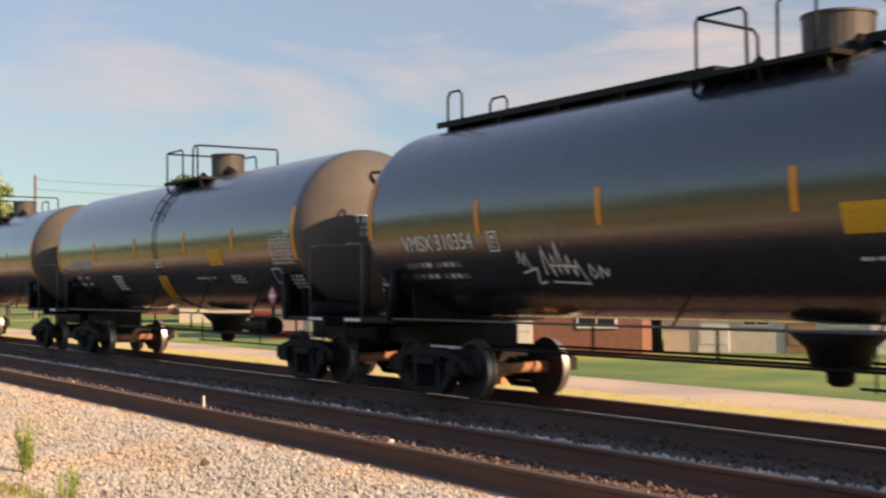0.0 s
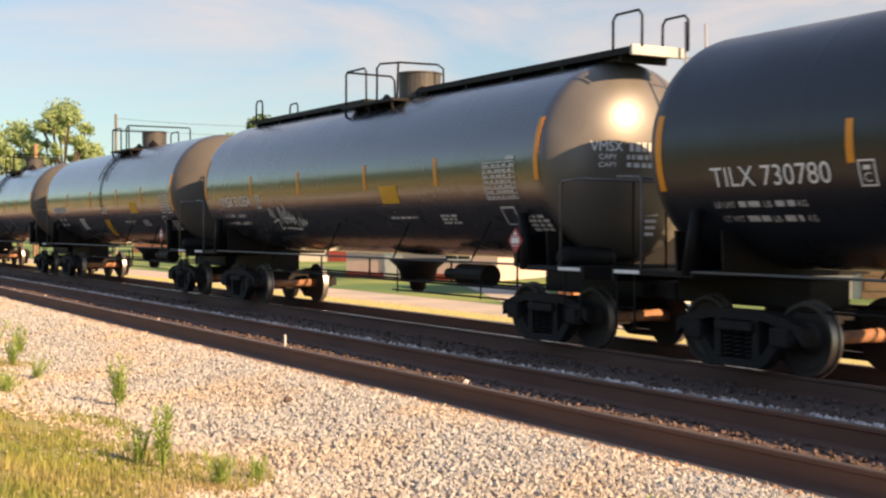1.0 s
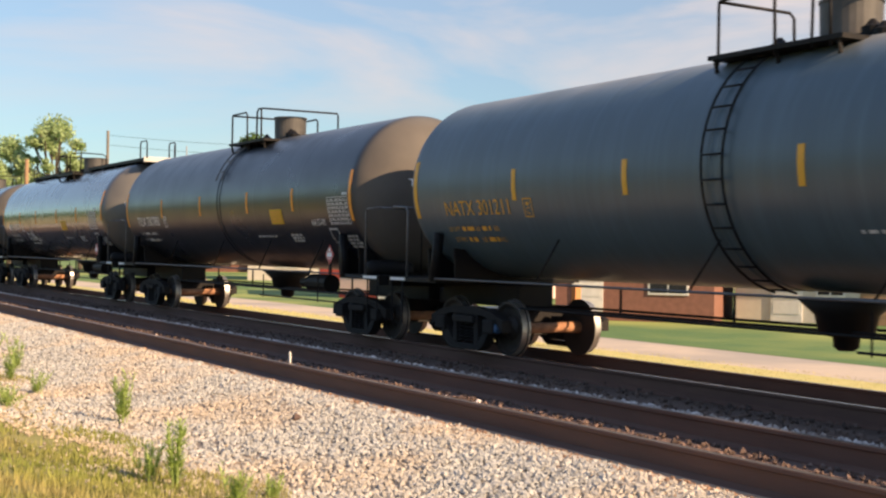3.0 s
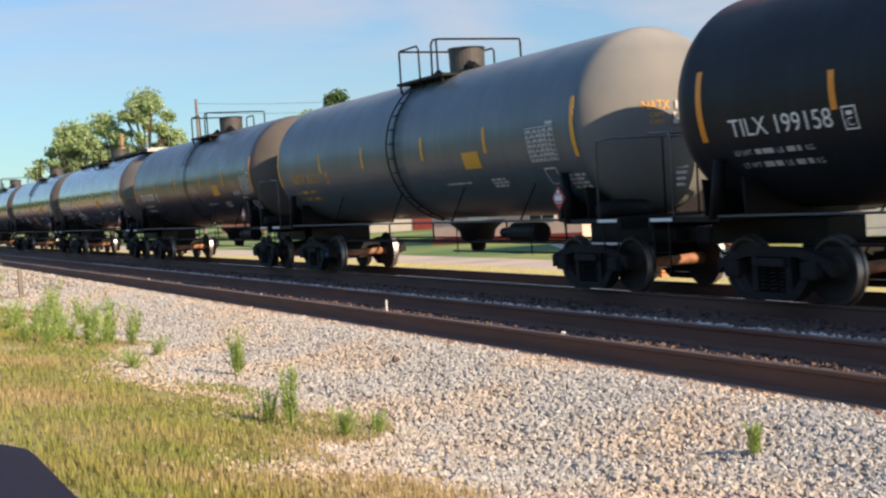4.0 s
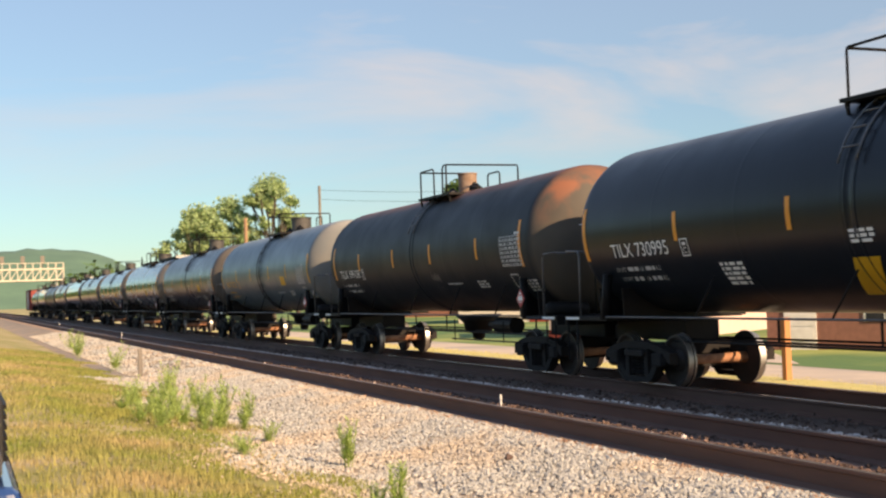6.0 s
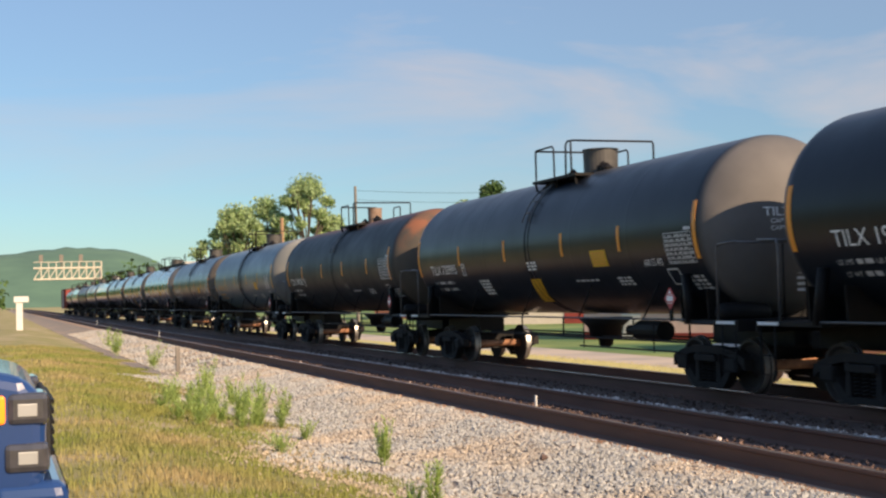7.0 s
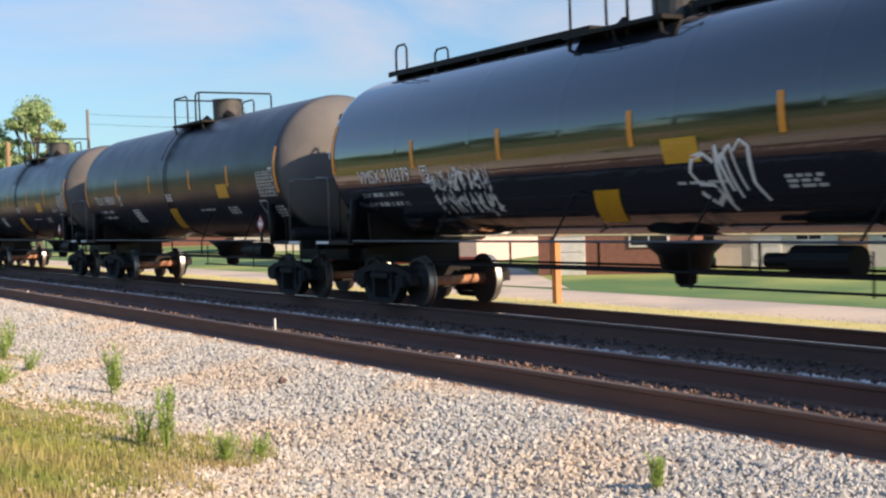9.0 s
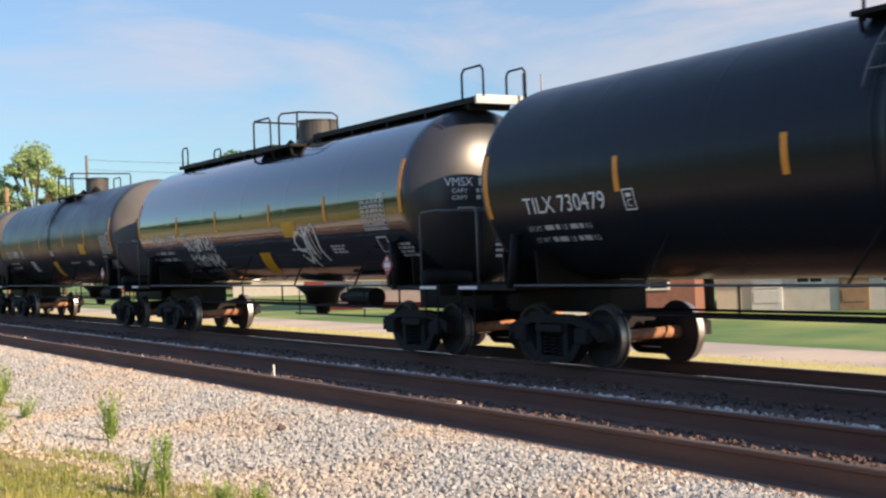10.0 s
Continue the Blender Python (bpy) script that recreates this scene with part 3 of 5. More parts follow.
def bars(bm, y0, y1, z0, z1, rows, rng, gap=0.35, lift=0.008):
    """Lines of small stencil that cannot be read: short bars."""
    step = (z1 - z0) / rows
    for k in range(rows):
        y = y0
        while y > y1 + 0.06:
            w = min(rng.uniform(0.06, 0.22), y - y1)
            patch(bm, y, y - w, z1 - step * (k + 1 - gap), z1 - step * k, lift)
            y -= w + rng.uniform(0.03, 0.07)
    return bm


def data_block(y0, y1, z0, z1):
    """The test-date panel: a ruled frame with rows of small bars."""
    bm = bmesh.new()
    rng = random.Random(7)
    rows = 7
    step = (z1 - z0) / rows
    for k in range(rows + 1):
        patch(bm, y0, y1, z0 + step * k - 0.006, z0 + step * k + 0.008, 0.009)
    for f in (0, 0.55, 0.72, 0.88, 1):
        y = y0 + (y1 - y0) * f
        patch(bm, y + 0.007, y - 0.007, z0, z1, 0.0095)
    for k in range(rows):
        y = y0 - 0.03
        while y > y1 + 0.12:
            w = rng.uniform(0.05, 0.16)
            patch(bm, y, y - w, z0 + step * k + 0.018, z0 + step * (k + 0.55), 0.010)
            y -= w + rng.uniform(0.02, 0.1)
    patch(bm, y0 - 0.75 * abs(y1 - y0), y1, z1 + 0.03, z1 + 0.085, 0.009)
    return bm


def scrawl(strokes, y0, z0, dy, dz, width):
    """Spray-paint strokes: chains of flat pieces on the flank; strokes are in a unit square."""
    bm = bmesh.new()
    for s in strokes:
        fine = []
        for a, b in zip(s, s[1:]):
            for k in range(5):
                fine.append((a[0] + (b[0] - a[0]) * k / 5, a[1] + (b[1] - a[1]) * k / 5))
        fine.append(s[-1])
        pts = [(y0 - p[0] * dy, z0 + p[1] * dz) for p in fine]
        prev = None
        for k, p in enumerate(pts):
            q = pts[min(k + 1, len(pts) - 1)]
            o = pts[max(k - 1, 0)]
            d = Vector((q[0] - o[0], q[1] - o[1]))
            d = d.normalized() if d.length > 1e-6 else Vector((1, 0))
            w = width * (0.75 + 0.5 * noise.noise((p[0] * 3, p[1] * 3, 1.0)))
            pair = [bm.verts.new(on_tank(p[0] - d.y * w, p[1] + d.x * w, 0.010)), bm.verts.new(on_tank(p[0] + d.y * w, p[1] - d.x * w, 0.010))]
            if prev:
                bm.faces.new((prev[0], prev[1], pair[1], pair[0]))
            prev = pair
    bmesh.ops.recalc_face_normals(bm, faces=bm.faces)
    return bm


def side_frame():
    """Cast bogie side: a bowed truss with two window openings and axle-box ends."""
    bm = bmesh.new()
    x0, x1 = -0.09, 0.09
    prism(bm, [(-1.22, 0.40), (-1.22, 0.60), (-0.85, 0.72), (-0.35, 0.79), (0.35, 0.79), (0.85, 0.72), (1.22, 0.60), (1.22, 0.40), (0.98, 0.56), (0.5, 0.66), (-0.5, 0.66), (-0.98, 0.56)], "x", x0, x1)
    prism(bm, [(-0.84, 0.62), (-0.45, 0.22), (-0.38, 0.16), (0.38, 0.16), (0.45, 0.22), (0.84, 0.62), (0.98, 0.58), (0.55, 0.12), (0.42, 0.06), (-0.42, 0.06), (-0.55, 0.12), (-0.98, 0.58)], "x", x0, x1)
    for y in (-0.36, 0.36):
        prism(bm, [(y - 0.07, 0.17), (y + 0.07, 0.17), (y + 0.05, 0.67), (y - 0.05, 0.67)], "x", x0, x1)
    for y in AXLES:
        box(bm, -0.15, 0.1, y * 0.93 - 0.17, y * 0.93 + 0.17, 0.36, 0.60, 0.03)
    bmesh.ops.scale(bm, vec=(1, 0.96, 1), verts=bm.verts)
    return bm


def spring():
    bm = bmesh.new()
    tube(bm, [(0.075 * math.cos(a * 1.05), 0.075 * math.sin(a * 1.05), 0.18 + 0.056 * a / 6) for a in range(37)], 0.017, 5)
    return bm


def spring_cap():
    return box(bmesh.new(), -0.16, 0.16, -0.34, 0.34, 0.52, 0.64, 0.02)


def bolster():
    bm = bmesh.new()
    box(bm, -0.98, 0.98, -0.2, 0.2, 0.50, 0.74, 0.03)
    for s in (-1, 1):
        box(bm, s * 0.90 - 0.02, s * 0.90 + 0.02, -0.62, 0.62, 0.18, 0.66, 0.01)
        box(bm, -0.8, 0.8, s * 0.42 - 0.03, s * 0.42 + 0.03, 0.30, 0.38, 0.01)
        box(bm, -0.62, -0.45, s * 0.40 - 0.06, s * 0.40 + 0.06, 0.28, 0.62, 0.01)
        box(bm, 0.45, 0.62, s * 0.40 - 0.06, s * 0.40 + 0.06, 0.28, 0.62, 0.01)
    return bm


def wheel_disc(side):
    bm = bmesh.new()
    s = side
    x = 0.755
    prof = [(s * (x - 0.10), WHEEL_R + 0.027), (s * (x - 0.065), WHEEL_R + 0.025), (s * (x - 0.055), WHEEL_R), (s * (x + 0.045), WHEEL_R - 0.006), (s * (x + 0.05), WHEEL_R - 0.05),
            (s * (x + 0.0), 0.36), (s * (x - 0.035), 0.2), (s * (x + 0.04), 0.14), (s * (x + 0.04), 0.09)]
    lathe(bm, prof, "x", 40)
    return bm


def axle():
    bm = lathe(bmesh.new(), [(-0.98, 0.075), (-0.7, 0.085), (-0.69, 0.105), (-0.2, 0.085), (0.2, 0.085), (0.69, 0.105), (0.7, 0.085), (0.98, 0.075)], "x", 16)
    return bm


def tread_ring():
    bm = bmesh.new()
    for s in (-1, 1):
        lathe(bm, [(s * 0.702, WHEEL_R + 0.0015), (s * 0.798, WHEEL_R - 0.004)], "x", 40)
    return bm


def bearing_cap():
    return lathe(bmesh.new(), [(-1.12, 0.02), (-1.12, 0.06), (-1.10, 0.10), (-0.99, 0.105), (-0.97, 0.06)], "x", 18)


WHEELSETS = []


def bogie(car, y, roll, blue=False):
    top = part("bogie", shared("bogie", bolster, M_FRAME), None, car, "black cast-steel two-axle bogie")
    top.location = (0, y, 0)
    for s in (-1, 1):
        f = part("side_frame", shared("side_frame", side_frame, M_FRAME), None, top)
        f.location = (s * 1.0, 0, 0)
        n = part("bolster_end", shared("bolster_end", spring_cap, M_FRAME), None, top)
        n.location = (s * 1.0, 0, 0)
        if s < 0 and roll:
            for dy in (-0.2, 0.0, 0.2):
                part("spring", shared("spring", spring, M_FRAME, True), None, top).location = (s * 1.0, dy, 0)
    for k, a in enumerate(AXLES):
        key = "wheelset"
        if key not in MESHES:
            bm = bmesh.new()
            for s in (-1, 1):
                tmp = bpy.data.meshes.new("tmp")
                w = wheel_disc(s)
                w.to_mesh(tmp)
                w.free()
                bm.from_mesh(tmp)
            for f in bm.faces:
                f.material_index = 0
                r = math.hypot(f.calc_center_median().y, f.calc_center_median().z)
                if r > WHEEL_R - 0.04 and abs(f.normal.x) < 0.5:
                    f.material_index = 1
            n0 = len(bm.faces)
            tmp = bpy.data.meshes.new("tmp")
            w = axle()
            w.to_mesh(tmp)
            w.free()
            bm.from_mesh(tmp)
            bm.faces.ensure_lookup_table()
            for f in bm.faces[n0:]:
                f.material_index = 2
            me = bpy.data.meshes.new("wheelset")
            bm.to_mesh(me)
            bm.free()
            for m in (M_WHEEL, M_TREAD, M_AXLE):
                me.materials.append(m)
            me.polygons.foreach_set("use_smooth", [False] * len(me.polygons))
            MESHES[key] = me
        w = part("wheelset", MESHES[key], None, top, "steel wheelset with rusty axle and polished treads")
        w.location = (0, a, WHEEL_R)
        if roll:
            WHEELSETS.append((w, a))
        c = part("bearing_cap", shared("bearing_cap_blue" if blue else "bearing_cap", bearing_cap, M_BLUE if blue else M_FRAME, True), None, top, "blue bearing cap" if blue else "")
        c.location = (0, a, WHEEL_R)
    return top


def end_deck(s):
    """Stub sill, end platform, draft gear and end grab rails at one end; s is +1 ahead, -1 behind."""
    bm = bmesh.new()
    y0, y1 = sorted((s * 6.0, s * 8.55))
    box(bm, -0.36, 0.36, y0, y1, 0.78, 1.16, 0.02)
    y0, y1 = sorted((s * 6.92, s * 8.60))
    box(bm, -1.48, 1.48, y0, y1, 1.17, 1.25, 0.008)
    box(bm, -1.48, 1.48, s * 8.60 - 0.03, s * 8.60 + 0.03, 1.07, 1.26, 0.008)
    return bm


def saddle(s):
    """The cradle plates under the tank over the bogie."""
    bm = bmesh.new()
    for y in (6.55, 7.45):
        prism(bm, [(-1.3, 1.2), (1.3, 1.2), (1.33, 1.78), (1.12, 1.76), (0.7, 1.46), (0, 1.29), (-0.7, 1.46), (-1.12, 1.76), (-1.33, 1.78)], "y", s * y - 0.02, s * y + 0.02)
    return bm


def coupler(s):
    bm = bmesh.new()
    y0, y1 = sorted((s * 8.5, s * 8.98))
    box(bm, -0.1, 0.1, y0, y1, 0.80, 0.98, 0.02)
    y0, y1 = sorted((s * 8.82, s * 9.05))
    box(bm, -0.17, 0.14, y0, y1, 0.74, 1.04, 0.04)
    tube(bm, [(0.3, s * 8.55, 0.8), (0.32, s * 8.8, 0.62), (0.2, s * 9.03, 0.56)], 0.025, 6)
    return bm


def end_rail(s):
    """The safety rail that loops over the end platform, with its ladder uprights."""
    bm = bmesh.new()
    y, b = s * 8.0, s * 8.58
    for x in (-1.45,):
        tube(bm, [(x, y, 1.24), (x, y, 2.42), (x, y + s * 0.06, 2.51), (x, b - s * 0.03, 2.53), (x + 0.1, b, 2.52), (1.35, b, 2.52), (1.45, b - s * 0.06, 2.5), (1.45, y, 2.36), (1.45, y, 1.24)], 0.022, 6)
    return bm


def end_posts(s):
    """Uprights, side steps and brace of the end platform, each by itself."""
    b = s * 8.58
    out = [("upright", tube(bmesh.new(), [(x, b, 1.24), (x, b, 2.52)], 0.018, 5)) for x in (-0.55, 0.55)]
    for z in (0.42, 0.72):
        out.append(("side_step", tube(bmesh.new(), [(-1.46, b - s * 0.45, 1.18), (-1.46, b - s * 0.45, z), (-1.46, b - s * 0.05, z), (-1.46, b - s * 0.05, 1.18)], 0.017, 5)))
    out.append(("brace", prism(bmesh.new(), [(s * 7.14, 1.2), (s * 6.98, 1.2), (s * 6.88, 2.02), (s * 6.96, 2.05)], "x", -1.49, -1.34)))
    return out


def side_sill():
    bm = bmesh.new()
    tube(bm, [(-1.467, -6.95, 1.248), (-1.467, 6.95, 1.248)], 0.019, 6)
    tube(bm, [(1.467, -6.95, 1.248), (1.467, 6.95, 1.248)], 0.019, 6)
    return bm


def sill_bracket():
    return tube(bmesh.new(), [(0, 0, 1.24), (0.12, -0.45, 1.92)], 0.018, 5)


def underbody():
    """Brake cylinder, reservoir, rods and the bottom outlet under the tank."""
    bm = bmesh.new()
    tube(bm, [(-0.55, -4.6, 0.98), (-0.55, -3.6, 0.98)], 0.2, 14)
    tube(bm, [(-0.55, -3.6, 0.98), (-0.55, -3.1, 0.98)], 0.1, 10)
    for x in (-0.75, -0.2, 0.6):
        tube(bm, [(x, -6.2, 0.80), (x, 6.0, 0.80)], 0.022, 5)
    tube(bm, [(-1.25, -6.3, 0.66), (-1.25, -2.2, 0.66)], 0.018, 5)
    for y in (-5.4, -2.4):
        tube(bm, [(-1.25, y, 1.14), (-1.25, y, 0.62)], 0.014, 5)
    for y in (-6.0, -4.9, -2.6, 0.9, 3.4):
        tube(bm, [(-0.2, y, 1.2), (-0.2, y, 0.78)], 0.022, 5)
    return bm


def outlet():
    bm = lathe(bmesh.new(), [(0.55, 0.1), (0.6, 0.16), (0.72, 0.17), (0.75, 0.34), (1.0, 0.40), (1.2, 0.62)], "z", 20)
    bmesh.ops.translate(bm, vec=(0, -0.9, 0), verts=bm.verts)
    return bm


def reservoir():
    bm = lathe(bmesh.new(), [(-0.5, 0.05), (-0.47, 0.14), (-0.38, 0.18), (0.38, 0.18), (0.47, 0.14), (0.5, 0.05)], "x", 18)
    bmesh.ops.translate(bm, vec=(-0.8, -7.75, 1.36), verts=bm.verts)
    return bm


def manway(wide, at):
    bm = lathe(bmesh.new(), [(4.3, wide + 0.05), (4.36, wide + 0.05), (4.37, wide - 0.03), (4.42, wide - 0.01), (4.9, wide), (4.91, wide + 0.015), (4.94, wide + 0.015), (4.95, 0.05)], "z", 28)
    bmesh.ops.translate(bm, vec=(0, at, 0), verts=bm.verts)
    return bm


def valve(y, h):
    v = lathe(bmesh.new(), [(4.34, 0.14), (h, 0.14), (h + 0.03, 0.09), (h + 0.1, 0.03)], "z", 12)
    bmesh.ops.translate(v, vec=(-0.2, y, 0), verts=v.verts)
    return v


def top_deck():
    """The hatch platform: one grated plate with a square cut-out round the hatch, on short legs."""
    bm = bmesh.new()
    prism(bm, [(-1.02, -1.7), (1.02, -1.7), (1.02, 0.6), (0.02, 0.6), (0.02, -0.02), (0.62, -0.02), (0.62, -1.32), (-0.62, -1.32), (-0.62, -0.02), (-0.02, -0.02), (-0.02, 0.6), (-1.02, 0.6)], "z", 4.28, 4.34)
    return bm


def deck_leg():
    return tube(bmesh.new(), [(0, 0, 4.30), (0.06, 0, 4.02)], 0.03, 5)


def hoop(bm, pts, r=0.022):
    return tube(bm, pts, r, 6)


def top_rails():
    """The railings round the hatch."""
    return [hoop(bmesh.new(), [(-1.0, 0.42, 4.2), (-1.0, 0.42, 5.0), (-1.0, 0.38, 5.04), (-1.0, -0.5, 5.04), (-1.0, -0.58, 4.97), (-1.0, -0.6, 4.2)]),
            hoop(bmesh.new(), [(-1.0, 0.42, 5.03), (0.3, 0.45, 5.03), (0.38, 0.45, 4.96), (0.4, 0.45, 4.3)]),
            hoop(bmesh.new(), [(-1.0, -1.2, 4.2), (-1.0, -1.22, 4.98), (-1.0, -1.32, 5.06), (-0.95, -1.48, 5.06), (0.98, -1.5, 5.06), (1.0, -1.5, 5.0), (1.0, -1.5, 4.2)]),
            hoop(bmesh.new(), [(-1.0, -1.5, 4.2), (-1.0, -1.48, 5.05)]),
            hoop(bmesh.new(), [(1.0, -0.3, 4.2), (1.0, -0.3, 4.96), (1.0, -0.22, 5.02), (1.0, 0.45, 5.02), (1.0, 0.52, 4.95), (1.0, 0.52, 4.2)])]


def short_rails():
    """Hatch railings of the cars with a full walkway."""
    return [hoop(bmesh.new(), [(-1.0, 0.4, 4.15), (-1.0, 0.4, 4.98), (-0.98, 0.38, 5.04), (-0.9, -0.25, 5.06), (-0.9, -0.33, 4.98), (-0.9, -0.35, 4.2)]),
            hoop(bmesh.new(), [(-0.98, 0.38, 5.03), (0.1, 0.5, 5.03), (0.18, 0.5, 4.95), (0.2, 0.5, 4.3)]),
            hoop(bmesh.new(), [(-0.9, -0.82, 4.15), (-0.9, -0.82, 5.0), (-0.86, -0.88, 5.08), (-0.55, -1.15, 5.1), (0.1, -1.5, 5.06), (0.2, -1.55, 4.98), (0.22, -1.56, 4.3)]),
            hoop(bmesh.new(), [(-0.6, -1.1, 4.2), (-0.58, -1.12, 5.1)])]


def walk_plank(y0, y1):
    bm = bmesh.new()
    prism(bm, [(-0.47, 4.44), (-0.45, 4.44), (-0.45, 4.49), (0.45, 4.49), (0.45, 4.44), (0.47, 4.44), (0.47, 4.54), (-0.47, 4.54)], "y", y0, y1)
    return bm


def walk_leg():
    return box(bmesh.new(), -0.44, 0.44, -0.03, 0.03, 4.33, 4.488)


def walkway_hoops():
    out = []
    for x, y, w, h in ((-0.5, 6.75, 0.42, 5.0), (0.5, 6.95, 0.5, 5.0), (-0.46, -7.95, 0.7, 5.05), (0.46, -8.0, 0.6, 5.05)):
        out.append(hoop(bmesh.new(), [(x, y, 4.5), (x, y, h - 0.08), (x, y - 0.08, h), (x, y - w + 0.08, h), (x, y - w, h - 0.08), (x, y - w, 4.5)]))
    return out


def girth_ladder(y, low, wide=0.38):
    """A ladder that follows the flank from the hatch deck down."""
    bm = bmesh.new()
    for dy in (0, -wide):
        tube(bm, [Vector(on_tank(y + dy, TANK_Z + TANK_R * math.sin(radians(a)), 0.07)) for a in range(78, low, -6)], 0.018, 5)
    for a in range(70, low, -11):
        z = TANK_Z + TANK_R * math.sin(radians(a))
        tube(bm, [on_tank(y, z, 0.07), on_tank(y - wide, z, 0.07)], 0.015, 5)
    return bm


def girth_band(y):
    """The jacket seam: two raised hoops round the tank with a narrow strap between."""
    bm = lathe(bmesh.new(), [(-0.125, TANK_R - 0.01), (-0.12, TANK_R + 0.012), (-0.095, TANK_R + 0.012), (-0.09, TANK_R + 0.004), (0.09, TANK_R + 0.004), (0.095, TANK_R + 0.012), (0.12, TANK_R + 0.012), (0.125, TANK_R - 0.01)], "y", 64)
    bmesh.ops.translate(bm, vec=(0, y, 0), verts=bm.verts)
    return bm


def rung_ladder_end():
    bm = bmesh.new()
    for x in (0.45, 0.85):
        tube(bm, [(x, -8.62, 1.2), (x, -8.55, 4.95)], 0.02, 6)
    for k in range(9):
        tube(bm, [(0.45, -8.6, 1.6 + 0.35 * k), (0.85, -8.6, 1.6 + 0.35 * k)], 0.010, 5)
    return bm


# A thin dark loop just off the upper part of the rear head.
def lifting_lug():
    pts = [(-0.12, 3.42), (-0.10, 3.62), (-0.24, 3.86), (-0.2, 3.94), (0.0, 3.96), (0.04, 3.86), (-0.1, 3.62)]
    return tube(bmesh.new(), [(x, head_y(x, z) - 0.04, z) for x, z in pts], 0.026, 6)


def placard():
    bm = bmesh.new()
    r = 0.2
    prism(bm, [(0, -r), (r, 0), (0, r), (-r, 0)], "x", -0.006, 0.006)
    return bm


def placard_panel():
    bm = bmesh.new()
    box(bm, -0.012, -0.006, -0.11, 0.11, -0.045, 0.045)
    prism(bm, [(0, 0.08), (0.05, 0.1), (0.0, 0.15), (-0.05, 0.1)], "x", -0.012, -0.006)
    for z in (-0.08, 0.065):
        box(bm, -0.010, -0.006, -0.13 + abs(z) * 0.4, 0.13 - abs(z) * 0.4, z - 0.006, z + 0.006)
    return bm


STRIPES = {"plain": (4.25, 1.15, -2.07, -4.69), "worn": (4.49, 1.35, -1.58, -4.68), "gloss": (4.375, 1.62, -1.62, -4.39)}
SCRAWL_A = [[(0.0, 0.55), (0.03, 0.85), (0.06, 0.5), (0.1, 0.8), (0.13, 0.4)], [(0.0, 0.35), (0.2, 0.45), (0.12, 0.1), (0.22, 0.15)], [(0.28, 0.3), (0.33, 0.9), (0.38, 0.25), (0.42, 0.75), (0.46, 0.3), (0.5, 1.0), (0.53, 0.3), (0.6, 0.7), (0.62, 0.25), (0.68, 0.6), (0.72, 0.1), (0.3, 0.15)],
            [(0.35, 0.5), (0.7, 0.45)], [(0.78, 0.25), (0.82, 0.5), (0.86, 0.3), (0.8, 0.2)], [(0.88, 0.2), (0.92, 0.45), (0.96, 0.25), (1.0, 0.4)]]
SCRAWL_B = [[(0.42, 0.72), (0.3, 0.85), (0.12, 0.8), (0.02, 0.6), (0.1, 0.42), (0.3, 0.4), (0.36, 0.25), (0.2, 0.12), (0.05, 0.3)], [(0.4, 0.15), (0.45, 0.6), (0.5, 0.95), (0.55, 0.3)], [(0.5, 0.7), (0.6, 0.85), (0.62, 0.2)],
            [(0.62, 0.85), (0.72, 0.95), (0.75, 0.3)], [(0.75, 0.85), (0.88, 1.0), (0.98, 0.9), (0.9, 0.4), (0.97, 0.15)], [(0.35, 0.3), (0.4, 0.02)]]


def scribble_lines(seed, n):
    r = random.Random(seed)
    out = []
    for k in range(n):
        x, y = (k % 9) / 9.5, 0.58 - 0.4 * (k // 9)
        out.append([(x + r.uniform(-0.01, 0.1), y + r.uniform(0, 0.34)) for _ in range(7)])
        out.append([(x + r.uniform(0, 0.1), y), (x + r.uniform(0, 0.1), y + 0.36)])
    for k in range(16):
        x, y = r.uniform(0, 1), r.uniform(0, 1)
        out.append([(x, y), (x + 0.03, y + 0.07)])
        out.append([(x + 0.03, y), (x, y + 0.07)])
    return out


